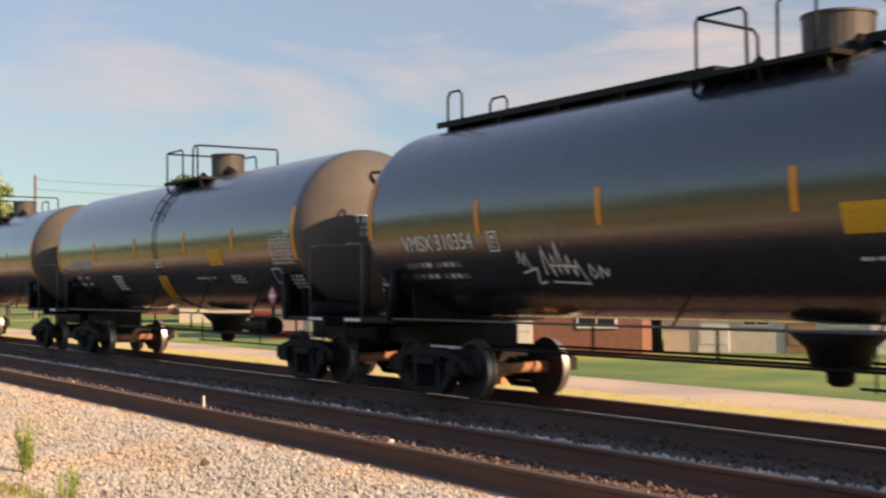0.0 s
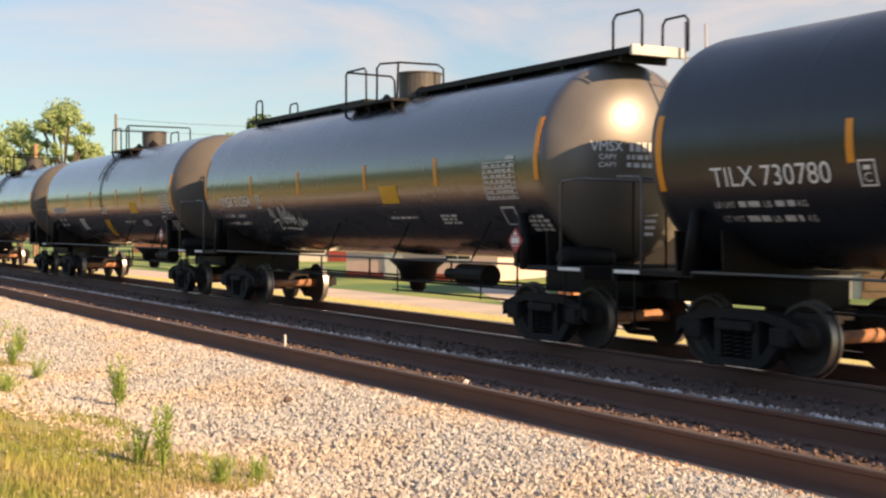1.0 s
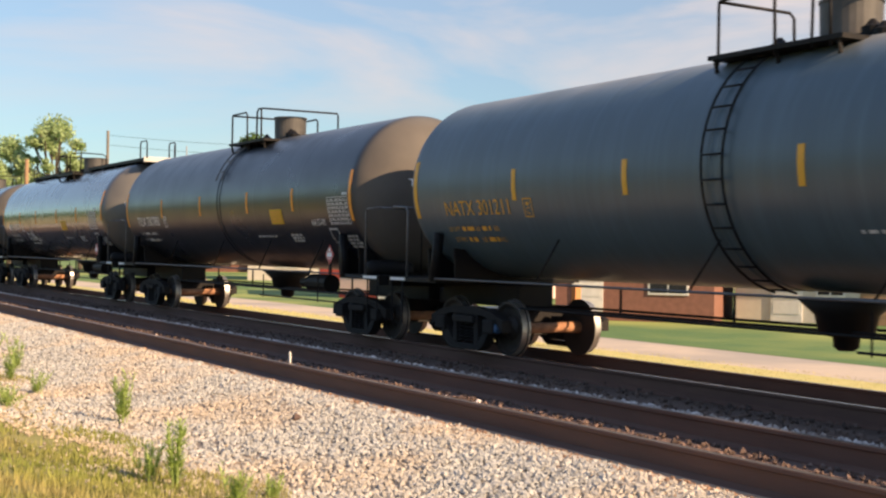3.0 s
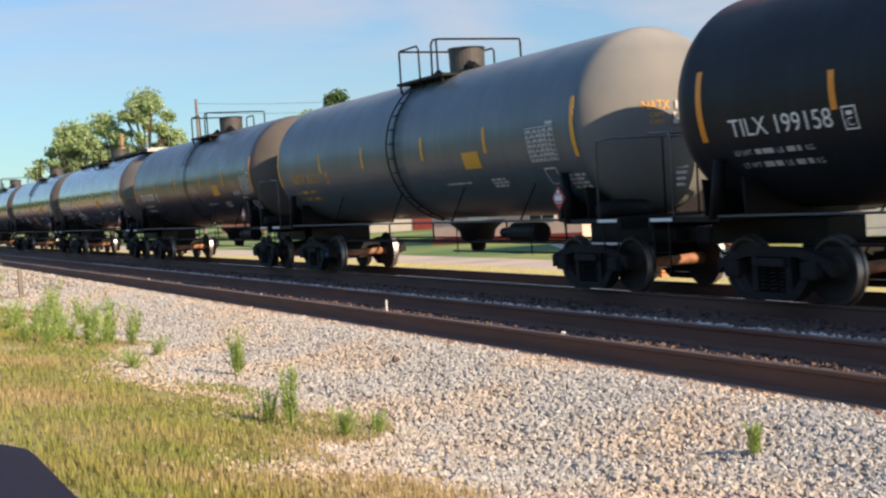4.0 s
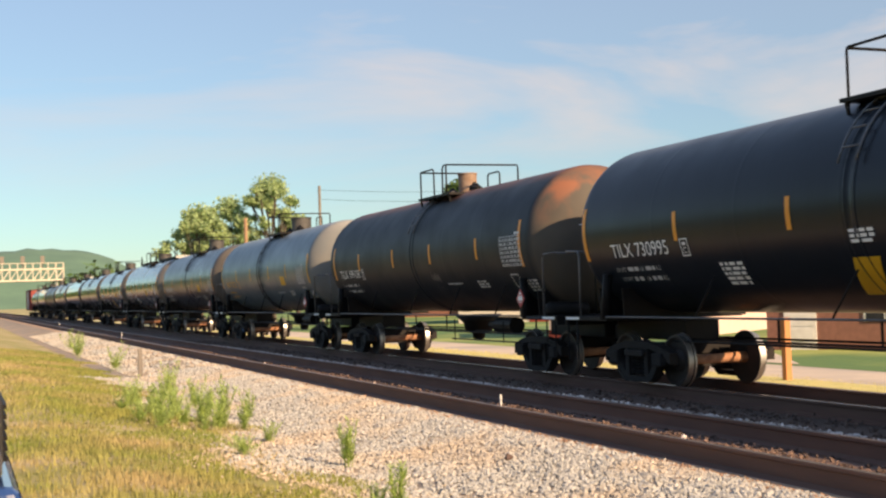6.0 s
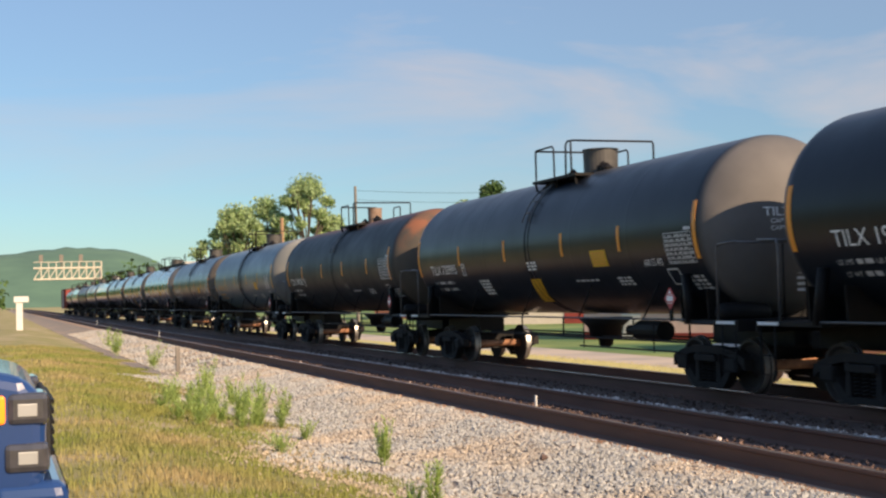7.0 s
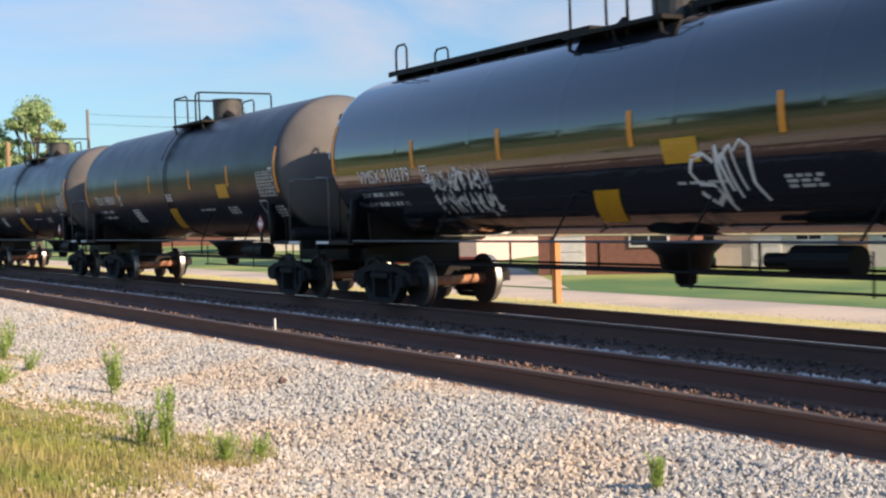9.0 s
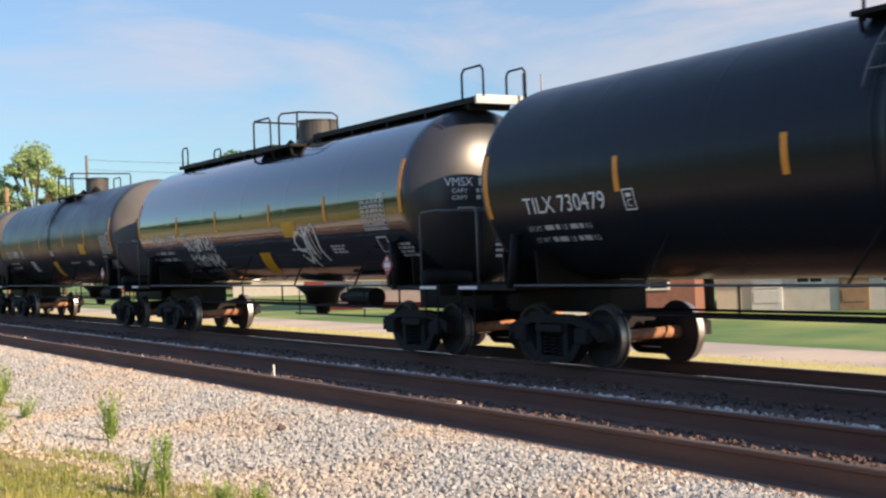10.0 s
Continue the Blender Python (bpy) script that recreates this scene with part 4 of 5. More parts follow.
def tank_car(centre, paint, letters, kind, label, near=True, stencil=None, extra=()):
    """One tank car; centre is where its middle stands at the start."""
    root = tagged(empty("tank_car", pose(C_T, centre, RAIL_T)), label, "tank car", group="tank cars of the train")
    worn = "rustyhatch" in extra
    half = 7.46 if worn else 7.505
    mark = 7.12 if worn else 7.505
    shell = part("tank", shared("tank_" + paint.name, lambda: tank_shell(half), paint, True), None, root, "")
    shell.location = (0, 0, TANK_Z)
    blue = "blue" in extra
    for s in (1, -1):
        bogie(root, (6.54 if s > 0 else -7.0) - s * (0.2 if worn else 0.0), near, blue and s > 0)
        part("end_platform", shared("end_platform%d" % s, lambda: end_deck(s), M_STEEL), None, root)
        part("cradle", shared("cradle%d" % s, lambda: saddle(s), M_STEEL), None, root)
        part("coupler", shared("coupler%d" % s, lambda: coupler(s), M_FRAME), None, root, "cast-steel knuckle coupler")
        part("end_railing", shared("end_railing%d" % s, lambda: end_rail(s), M_GREYSTEEL, True), None, root)
        for k, (name, bm) in enumerate(end_posts(s)):
            part(name, shared("end_post%d%d" % (s, k), lambda: bm, M_STEEL, True), None, root)
    part("side_rail", shared("side_rail", side_sill, M_GREYSTEEL, True), None, root, "thin worn steel side rail")
    for y in (-5.4, -2.6, 0.4, 3.9):
        part("bracket", shared("bracket", sill_bracket, M_STEEL, True), None, root).location = (-1.46, y, 0)
    part("hatch", shared("hatch%d%s" % (worn, kind), lambda: manway(*((0.25, -0.46) if worn else (0.43, -0.95) if kind == "gloss" else (0.39, -0.9))), M_HATCH if not worn else M_RUSTHATCH), None, root, "round hatch housing on the crown")
    deck = part("top_platform", shared("top_platform", top_deck, M_STEEL), None, root, "black grated platform round the hatch")
    for y in (0.5, -0.6, -1.6):
        part("leg", shared("deck_leg", deck_leg, M_STEEL), None, deck).location = (-0.98, y, 0)
    if kind == "gloss":
        for k, (y0, y1) in enumerate(((-8.4, -1.7), (0.62, 7.14))):
            w = part("walkway", shared("walkway%d" % k, lambda: walk_plank(y0, y1), M_STEEL), None, root, "black grated walkway along the crown")
            n = 5
            for i in range(n):
                part("leg", shared("walk_leg", walk_leg, M_STEEL), None, w).location = (0, y0 + 0.3 + (y1 - y0 - 0.6) * i / (n - 1), 0)
        part("walkway_end", shared("walkway_end", lambda: box(bmesh.new(), -0.5, 0.5, -8.47, -8.41, 4.40, 4.56, 0.01), M_GALV), None, root, "bare galvanised end plate")
        for k, bm in enumerate(walkway_hoops()):
            part("hoop", shared("hoop%d" % k, lambda: bm, M_STEEL, True), None, root)
        for k, bm in enumerate(short_rails()):
            part("railing", shared("short_railing%d" % k, lambda: bm, M_STEEL, True), None, root)
        part("end_ladder", shared("end_ladder", rung_ladder_end, M_GALV, True), None, root)
    else:
        for k, bm in enumerate(top_rails()):
            part("railing", shared("railing%d" % k, lambda: bm, M_STEEL, True), None, root)
        part("ladder", shared("ladder_low" if kind == "grey" else "ladder", lambda: girth_ladder(0.0, -80 if kind == "grey" else 15), M_STEEL if kind != "plain" else M_GREYSTEEL, True), None, root)
        band = part("jacket_band", shared("band_" + paint.name, lambda: girth_band(-0.2), paint, True), None, root)
        band.location = (0, 0, TANK_Z)
    for y, h in ((-1.42, 4.52), (-1.6, 4.47), (0.12, 4.5)):
        part("valve", shared("valve%.2f" % y, lambda: valve(y, h), M_STEEL), None, root)
    stripe = M_YELLOWSTRIPE if kind == "grey" else M_ORANGE
    for y in STRIPES["gloss" if kind in ("gloss", "grey") else "worn" if worn else "plain"]:
        part("reflector", shared("reflector%.2f%s" % (y, stripe.name), lambda: plate(y + 0.055, y - 0.055, 2.53, 3.015), stripe), None, root, "orange reflective strip")
    for y in (mark, -mark):
        part("end_reflector", shared("end_reflector%.2f%s%d" % (y, stripe.name, kind == "gloss"), lambda: plate(y + 0.06, y - 0.06, *((2.55, 3.50) if kind == "gloss" else (2.297, 3.285))), stripe), None, root, "long orange reflective strip")
    if not near:
        return root
    part("underbody", shared("underbody", underbody, M_STEEL), None, root, "black brake gear and piping")
    part("outlet", shared("outlet", outlet, M_STEEL, True), None, root)
    part("air_reservoir", shared("air_reservoir", reservoir, M_STEEL if kind != "grey" else P_GREY, True), None, root)
    ink = stencil or M_WHITE
    panel = (-6.07, -7.14, 2.33, 2.96) if worn else (-5.97, -6.9, 2.28, 2.86) if kind in ("gloss", "grey") else (-6.45, -7.4, 2.24, 2.77)
    tagged(part("data_panel", shared("data_panel%.2f" % panel[0], lambda: data_block(*panel), M_FAINT), None, root, "ruled grey stencil panel"), kind="stuff")
    if letters:
        wrapped_text(letters, 0.24, 6.53, 4.56, 2.325, ink, root, "lettering", "stencilled reporting mark")
        bm = bmesh.new()
        b = 4.38 if worn else 4.16
        for w in ((b, b - 0.24, 2.54, 2.56), (b, b - 0.24, 2.27, 2.29), (b, b - 0.02, 2.27, 2.56), (b - 0.22, b - 0.24, 2.27, 2.56)):
            patch(bm, *w, 0.009)
        patch(bm, b - 0.07, b - 0.17, 2.45, 2.5, 0.009)
        part("class_box", bm, ink, root)
        wrapped_text("C", 0.1, b - 0.07, b - 0.17, 2.32, ink, root, "lettering")
    r = random.Random(int(abs(centre) * 10))
    if not letters:
        tagged(part("faded_lettering", bars(bmesh.new(), 6.55, 4.65, 2.32, 2.55, 1, r, 0.1), M_FAINT, root, "faded unreadable lettering"), kind="stuff")
    tone = M_FAINT if kind != "grey" else M_NATXT
    bm = bmesh.new()
    for k, (word, z) in enumerate((("LD LMT", 2.075), ("LT WT", 1.90))):
        y = 6.6 - 0.06 * k
        if letters:
            for s, a, b in ((word, y, y - 0.36), ("LB", y - 0.86, y - 0.99), ("KG", y - 1.42, y - 1.56)):
                wrapped_text(s, 0.07, a, b, z, tone, root, "lettering")
        bars(bm, y - 0.42, y - 0.80, z, z + 0.07, 1, r, 0.0)
        bars(bm, y - 1.05, y - 1.36, z, z + 0.07, 1, r, 0.0)
    tagged(part("weight_stencil", bm, tone, root, "small stencilled weights"), kind="stuff")
    bm = bars(bmesh.new(), -2.3, -3.35, 1.97, 2.03, 1, r)
    bars(bm, -4.2, -4.8, 1.87, 2.05, 3, r)
    bars(bm, -6.9, -7.45, 1.75, 2.02, 4, r)
    tagged(part("side_stencil", bm, M_FAINT, root, "rows of small stencil"), kind="stuff")
    y = -2.22 if kind == "gloss" else -3.9 if "notices" in extra else -3.4
    if worn:
        y = None
    if y is not None:
        part("yellow_sign", shared("yellow_sign%s%.1f" % (kind, y), lambda: plate(y, y - 0.68, 2.27, 2.59, 0.009), M_YELLOW), None, root, "small yellow notice with dark lines")
        bm = bmesh.new()
        for k in range(4):
            patch(bm, y - 0.07, y - 0.61, 2.32 + 0.065 * k, 2.345 + 0.065 * k, 0.016)
        tagged(part("notice_lines", bm, M_NATXT, root), kind="stuff")
    if "flag" in extra:
        part("yellow_patch", shared("yellow_patch", lambda: plate(0.0, -0.54, 1.58, 2.09, 0.009, lean=0.28), M_YELLOW), None, root, "slanting yellow patch on the flank")
        bm = bars(bmesh.new(), 3.22, 2.59, 1.75, 2.13, 5, r)
        bars(bm, -0.09, -0.6, 2.26, 2.47, 3, r)
        tagged(part("notice_stencil", bm, M_WHITE, root), kind="stuff")
    if "flag_gloss" in extra:
        part("yellow_patch", shared("yellow_patch_gloss", lambda: plate(-0.46, -1.04, 1.52, 1.98, 0.009, lean=0.36), M_YELLOW), None, root, "slanting yellow patch on the flank")
    if "lug" in extra:
        part("lifting_lug", shared("lifting_lug", lifting_lug, M_STEEL, True), None, root, "small black loop-shaped lifting lug")
    if "aar" in extra:
        wrapped_text("AAR ST-470", 0.13, -5.53, -6.22, 2.22, M_WHITE, root, "lettering")
    for y0 in (-6.95 if worn else -6.5 if kind == "plain" else -6.85,):
        p = part("placard", shared("placard", placard, M_PLACARD), None, root, "red diamond hazard placard")
        p.location = (-1.5, y0, 1.62)
        q = part("placard_panel", shared("placard_panel", placard_panel, M_WHITE), None, p)
    p = part("placard", MESHES["placard"], None, root, "red diamond hazard placard")
    p.matrix_basis = pose(0.95, -8.66, 1.62, 0, 0, 90)
    q = part("placard_panel", MESHES["placard_panel"], None, p)
    bm = bmesh.new()
    box(bm, -1.5, -1.47, y0 - 0.05, y0 + 0.05, 1.22, 1.46)
    part("placard_holder", bm, M_STEEL, root)
    part("side_bar", shared("side_bar", lambda: tube(bmesh.new(), [(-1.49, -8.0, 1.2), (-1.49, -7.3, 1.2)], 0.03, 5), M_STEEL), None, root)
    for k, y in enumerate((-8.55, 8.0)):
        part("step_plate", shared("step_plate%d" % k, lambda: box(bmesh.new(), -1.5, -1.485, y, y + 0.55, 1.19, 1.24), M_WHITE), None, root, "white stencilled step plate")
    bm = bmesh.new()
    for w in ((-6.26, -6.66, 2.13, 2.16), (-6.26, -6.66, 1.87, 1.89), (-6.26, -6.29, 1.87, 2.15), (-6.63, -6.66, 1.87, 2.15)):
        patch(bm, *w, 0.009)
    part("outline_box", bm, M_FAINT, root)
    tx = -1.0 if kind == "gloss" else -0.66
    head_text((letters or "TILX").split()[0], 0.15, tx, tx + 0.5, 2.97, ink, root, half)
    for z in (2.85, 2.73):
        head_text("CAPY", 0.075, tx + 0.12, tx + 0.4, z, ink, root, half)
    bm = bmesh.new()
    rr = random.Random(3)
    for z, h, x, x1 in ((2.97, 0.14, tx + 0.6, tx + 1.15), (2.85, 0.07, tx + 0.55, tx + 1.1), (2.73, 0.07, tx + 0.55, tx + 1.05)):
        while x < x1:
            w = rr.uniform(0.05, 0.12)
            yy = head_y(x + w / 2, z, half) - 0.03
            box(bm, x, x + w, yy, yy + 0.01, z, z + h)
            x += w + 0.035
    for k in range(4):
        yy = head_y(0.1, 1.95, half) - 0.02
        box(bm, 0.0, 0.25 - 0.03 * k, yy, yy + 0.01, 2.0 - 0.1 * k, 2.05 - 0.1 * k)
    tagged(part("end_stencil", bm, M_FAINT, root, "small stencilled marks on the tank end"), kind="stuff")
    return root


CARS = []


def add_car(centre, *args, **kw):
    CARS.append((tank_car(centre, *args, **kw), centre))


add_car(29.3, P_MID, "", "plain", "black tank car with a slanting yellow patch and orange reflectors", extra=("flag", "lug"))
add_car(11.361, P_HAZE, "VMSX 310354", "gloss", "hazy black tank car with a full crown walkway and white scrawl")
add_car(-6.553, P_SATIN, "TILX 730780", "plain", "satin black tank car with orange reflectors and white stencil", extra=("aar",))
add_car(-24.221, P_GREY, "NATX 301211", "grey", "weathered blue-grey tank car with orange lettering and a side ladder", stencil=M_NATXT, extra=("blue",))
add_car(-42.243, P_WORN, "TILX 199158", "plain", "dull black tank car with a rust-stained crown", extra=("rustyhatch",))
add_car(-59.892, P_DARK, "TILX 730995", "plain", "satin black tank car with orange reflectors and a yellow patch", extra=("aar", "flag"))
add_car(-77.667, P_DARK, "TILX 198061", "plain", "dark semi-gloss tank car with yellow patch and stencilled notices", extra=("flag", "lug", "notices"))
add_car(-95.602, P_GLOSS, "VMSX 310379", "gloss", "very glossy black tank car mirroring sky and grass, with white scrawls", extra=("flag_gloss",))
add_car(-113.443, P_DARK, "TILX 730479", "plain", "satin black tank car with orange reflectors and white lettering", extra=("aar",))
add_car(-131.3, P_DARK, "", "plain", "satin black tank car at the rear of the view")
for k in range(6):
    add_car(47.2 + 17.9 * k, (P_MID, P_GLOSS, P_MID, P_SATIN, P_GLOSS, P_MID)[k], "", ("plain", "gloss", "plain", "plain", "gloss", "plain")[k],
            "dark tank car far ahead in the train", near=False)

a_car, g_car, d_car = CARS[1][0], CARS[7][0], CARS[4][0]
part("scrawl", scrawl(SCRAWL_A, 3.58, 1.73, 1.85, 0.64, 0.018), M_WHITE, a_car, "thin white spray-paint scrawl")
part("scrawl", scrawl(SCRAWL_B, -2.6, 1.62, 1.2, 0.88, 0.036), M_WHITE, g_car, "broad white spray-paint scrawl")
part("scrawl", scrawl(scribble_lines(5, 18), 4.04, 1.55, 2.1, 0.95, 0.016), M_WHITE, g_car, "two rows of thin white scrawl")
part("scrawl", scrawl(scribble_lines(9, 9), -1.4, 1.84, 0.58, 0.46, 0.014), M_GREYSTEEL, d_car, "faint pale scrawl")


def box_car(centre):
    root = tagged(empty("box_car", pose(C_T, centre, RAIL_T)), "faded red box car at the head of the train", "box car")
    bm = box(bmesh.new(), -1.5, 1.5, -7.6, 7.6, 1.1, 4.5, 0.05)
    for k in range(16):
        y = -7.2 + k * 0.96
        for s in (-1, 1):
            box(bm, s * 1.53 - 0.04, s * 1.53 + 0.04, y - 0.05, y + 0.05, 1.15, 4.4)
    part("body", bm, M_REDPAINT, root)
    part("roof", prism(bmesh.new(), [(-1.55, 4.48), (1.55, 4.48), (1.5, 4.6), (0, 4.75), (-1.5, 4.6)], "y", -7.7, 7.7), M_ROOF, root)
    part("door", box(bmesh.new(), -1.64, -1.56, -1.4, 1.4, 1.2, 4.3, 0.02), M_BOARD, root, "pale sliding door")
    for s in (1, -1):
        bogie(root, s * 5.8, False)
        part("coupler", shared("coupler%d" % s, lambda: coupler(s), M_FRAME), None, root)
    return root


CARS.append((box_car(155.0), 155.0))


# ---- trees and far things ----
def leaf_mass(rng, blobs, count, size):
    """Leaf-sized flat pieces scattered on and in a set of uneven clumps."""
    vs, fs = [], []
    w = np.array([b[3] ** 2 for b in blobs])
    pick = rng.choice(len(blobs), count, p=w / w.sum())
    for k in range(count):
        bx, by, bz, r = blobs[pick[k]]
        d = rng.normal(size=3)
        d /= np.linalg.norm(d)
        c = np.array((bx, by, bz)) + d * r * min(1.25, abs(rng.normal(0.6, 0.35))) * (1, 1, 0.8)
        a, b = rng.normal(size=3), rng.normal(size=3)
        a /= np.linalg.norm(a)
        b -= a * a.dot(b)
        b /= np.linalg.norm(b)
        s = size * rng.uniform(0.6, 1.4)
        vs += [c - a * s, c + b * s * 0.5, c + a * s, c - b * s * 0.5]
        fs.append((4 * k, 4 * k + 1, 4 * k + 2, 4 * k + 3))
    return [tuple(v) for v in vs], fs


def tree(x, y, base, height, spread, seed, leaf, label, count=5000, size=0.28, sparse=1.0):
    rng = np.random.default_rng(seed)
    root = tagged(empty("tree", pose(x, y, base)), label, "tree", group="trees beyond the tracks")
    bm = bmesh.new()
    th = height * 0.55
    n = 7
    pts = [(0.12 * math.sin(k * 1.3 + seed), 0.12 * math.cos(k * 0.9 + seed), th * k / (n - 1)) for k in range(n)]
    r0 = height * 0.022
    for k in range(n - 1):
        tube(bm, [pts[k], pts[k + 1]], r0 * (1 - 0.11 * k), 8)
    blobs = []
    for k in range(48):
        a = rng.uniform(0, 6.28)
        h = rng.uniform(0.36, 0.97)
        rr = spread * (1.0 - 0.55 * abs(h - 0.6) / 0.4) * rng.uniform(0.15, 1.0)
        tip = (rr * math.cos(a), rr * math.sin(a), height * h * 0.93)
        start = pts[min(n - 1, max(2, int(n * h * 0.85)))]
        mid = tuple((s + t) / 2 + rng.uniform(-0.3, 0.3) for s, t in zip(start, tip))
        tube(bm, [start, mid, tip], r0 * 0.2, 5)
        blobs.append((*tip, spread * rng.uniform(0.10, 0.24) * sparse))
    blobs.append((0, 0, height * 0.9, spread * 0.32))
    part("trunk", bm, M_BARK, root)
    v, f = leaf_mass(rng, blobs, count, size)
    part("crown", mesh_of("crown", v, f, leaf), None, root)
    return root


def at_az(az, d):
    return d * math.sin(radians(az)), d * math.cos(radians(az))


for az, d, h, sp, seed, leaf, label, sparse in (
        (10.0, 128, 12.0, 4.2, 1, M_LEAF, "broad light-green tree with an open crown", 0.9),
        (11.4, 132, 13.0, 4.6, 2, M_LEAF, "tall light-green tree with gaps in its crown", 0.85),
        (13.2, 130, 14.9, 5.4, 3, M_LEAF, "tall thin-leaved tree with sky showing through", 0.62),
        (14.28, 134, 11.2, 4.0, 8, M_LEAF, "small light-green tree beside taller ones", 0.7),
        (21.68, 128, 14.4, 3.0, 4, M_LEAFDARK, "dark dense tree above the train", 1.25),
        (20.3, 132, 12.4, 3.4, 5, M_LEAF, "light-green tree above the train", 1.0),
        (23.05, 136, 12.0, 3.0, 6, M_LEAF, "light-green tree beside a darker one", 1.0)):
    x, y = at_az(az, d)
    tree(x, y, 0.0, h, sp, seed, leaf, label, 15000, 0.19, sparse)


def woods(name, spots, count, size, material, label, seed):
    rng = np.random.default_rng(seed)
    blobs = []
    for x, y, h, r in spots(rng):
        for k in range(4):
            blobs.append((x + rng.uniform(-r, r) * 0.7, y + rng.uniform(-r, r) * 0.7, land(x) + h * rng.uniform(0.2, 0.85), r * rng.uniform(0.5, 1.0)))
    v, f = leaf_mass(rng, blobs, count, size)
    return tagged(part(name, mesh_of(name, v, f, material), None), label, "woods", kind="stuff")


woods("woods_behind", lambda r: [(-52 + r.uniform(-14, 6), y, r.uniform(8, 13), r.uniform(3, 5)) for y in range(-120, 260, 7)], 16000, 0.8, M_LEAFDARK,
      "line of dark trees across the field from the track", 11)
woods("woods_end", lambda r: [(-14 + r.uniform(-40, 14), 300 + r.uniform(-30, 60), r.uniform(9, 15), r.uniform(4, 7)) for _ in range(30)]
      + [(26 + r.uniform(0, 70), 300 + r.uniform(0, 80), r.uniform(7, 12), r.uniform(4, 7)) for _ in range(30)], 15000, 0.9, M_LEAFDARK,
      "dark woods at the far end of the line", 12)
woods("shrubs_beyond", lambda r: [(62 + r.uniform(-4, 10), y, r.uniform(3, 6), r.uniform(2, 4)) for y in range(-30, 260, 6)], 11000, 0.6, M_LEAFDARK,
      "hedge and trees behind the houses", 13)

ridge = [(-30, 0.6), (-14, 1.0), (-6, 1.5), (-2, 2.0), (1.5, 2.3), (3, 2.5), (4.6, 2.45), (5.6, 2.3), (6.6, 1.9), (7.6, 1.35), (10, 0.9), (18, 0.55), (40, 0.4)]
verts, faces = [], []
fine = np.linspace(-30, 40, 141)
for k, az in enumerate(fine):
    el = float(np.interp(az, [p[0] for p in ridge], [p[1] for p in ridge])) + 0.05 * noise.noise((az * 2.3, 0, 5.0))
    for j, (d, f) in enumerate(((1500, 0.0), (1560, 0.35), (1640, 0.75), (1720, 0.95), (1800, 1.0), (2000, 0.2))):
        x, y = at_az(az - 0.22, d)
        verts.append((x, y, -2 + f * (d * math.tan(radians(el)) + 4 + 3 * noise.noise((az * 3, j * 2.0, 0)))))
for k in range(len(fine) - 1):
    for j in range(5):
        faces.append((k * 6 + j, (k + 1) * 6 + j, (k + 1) * 6 + j + 1, k * 6 + j + 1))
tagged(part("hill", mesh_of("hill", verts, faces, M_HILL, True), None), "long wooded hill on the horizon", "hill", kind="structure")


def signal_gantry():
    root = tagged(empty("signal_gantry", pose(0, 240, 0)), "pale steel signal gantry with three signal heads over the tracks", "signal gantry")
    bm = bmesh.new()
    x0, x1, z0, z1 = 6.0, 17.8, 7.0, 9.0
    for y in (-0.6, 0.6):
        for z in (z0, z1):
            tube(bm, [(x0, y, z), (x1, y, z)], 0.17, 6)
        tube(bm, [(x0, y, z1 + 1.1), (x1, y, z1 + 1.1)], 0.06, 5)
        n = 9
        for k in range(n):
            a, b = x0 + (x1 - x0) * k / n, x0 + (x1 - x0) * (k + 1) / n
            tube(bm, [(a, y, z0), (b, y, z1)], 0.09, 5)
            tube(bm, [(b, y, z0), (b, y, z1 + 1.1)], 0.09, 5)
    part("truss", bm, M_GANTRY, root)
    for x in (16.6, 17.6):
        part("mast", tube(bmesh.new(), [(x, 0, 0.0), (x, 0, z1)], 0.2, 8), M_GALV, root)
    for x in (7.3, 10.8, 14.2):
        bm = bmesh.new()
        tube(bm, [(x, 0, z1), (x, 0, z1 + 2.0)], 0.1, 6)
        box(bm, x - 0.35, x + 0.35, -0.5, -0.25, z1 + 1.0, z1 + 2.4, 0.05)
        part("signal_head", bm, M_TIMBER, root)
        part("cage", box(bmesh.new(), x - 0.9, x + 0.9, -0.9, 0.6, z0 - 0.1, z0 + 0.15), M_GANTRY, root)


signal_gantry()


def utility_pole(az, d, top, r, material, label, arm=True):
    x, y = at_az(az, d)
    root = tagged(empty("utility_pole", pose(x, y, 0)), label, "utility pole", group="utility poles")
    bm = bmesh.new()
    for k in range(4):
        tube(bm, [(0, 0, top * k / 4), (0, 0, top * (k + 1) / 4)], r * (1.25 - 0.1 * k), 8)
    part("shaft", bm, material, root)
    if arm:
        part("crossarm", box(bmesh.new(), -0.9, 0.9, -0.06, 0.06, top - 0.9, top - 0.78), material, root)
    return root


utility_pole(15.4, 122, 13.0, 0.14, M_TIMBER, "thin grey timber utility pole behind the train", False)
utility_pole(12.09, 108, 9.2, 0.17, M_TANPOLE, "short stout tan timber pole among the trees", False)
utility_pole(29.1, 118, 12.6, 0.14, M_TIMBER, "grey timber utility pole with crossarm behind the train")
xa, ya = at_az(15.4, 122)
xb, yb = at_az(29.1, 118)
for dz in (0.3, 1.2):
    wire = bmesh.new()
    tube(wire, [(xa + (xb - xa) * t, ya + (yb - ya) * t, 12.9 - dz - (0.4 * t) - 2.2 * t * (1 - t)) for t in np.linspace(0, 1, 13)], 0.018, 4)
    tagged(part("wire", wire, M_STEEL), "thin black overhead wire between poles", "wire", group="overhead wires")


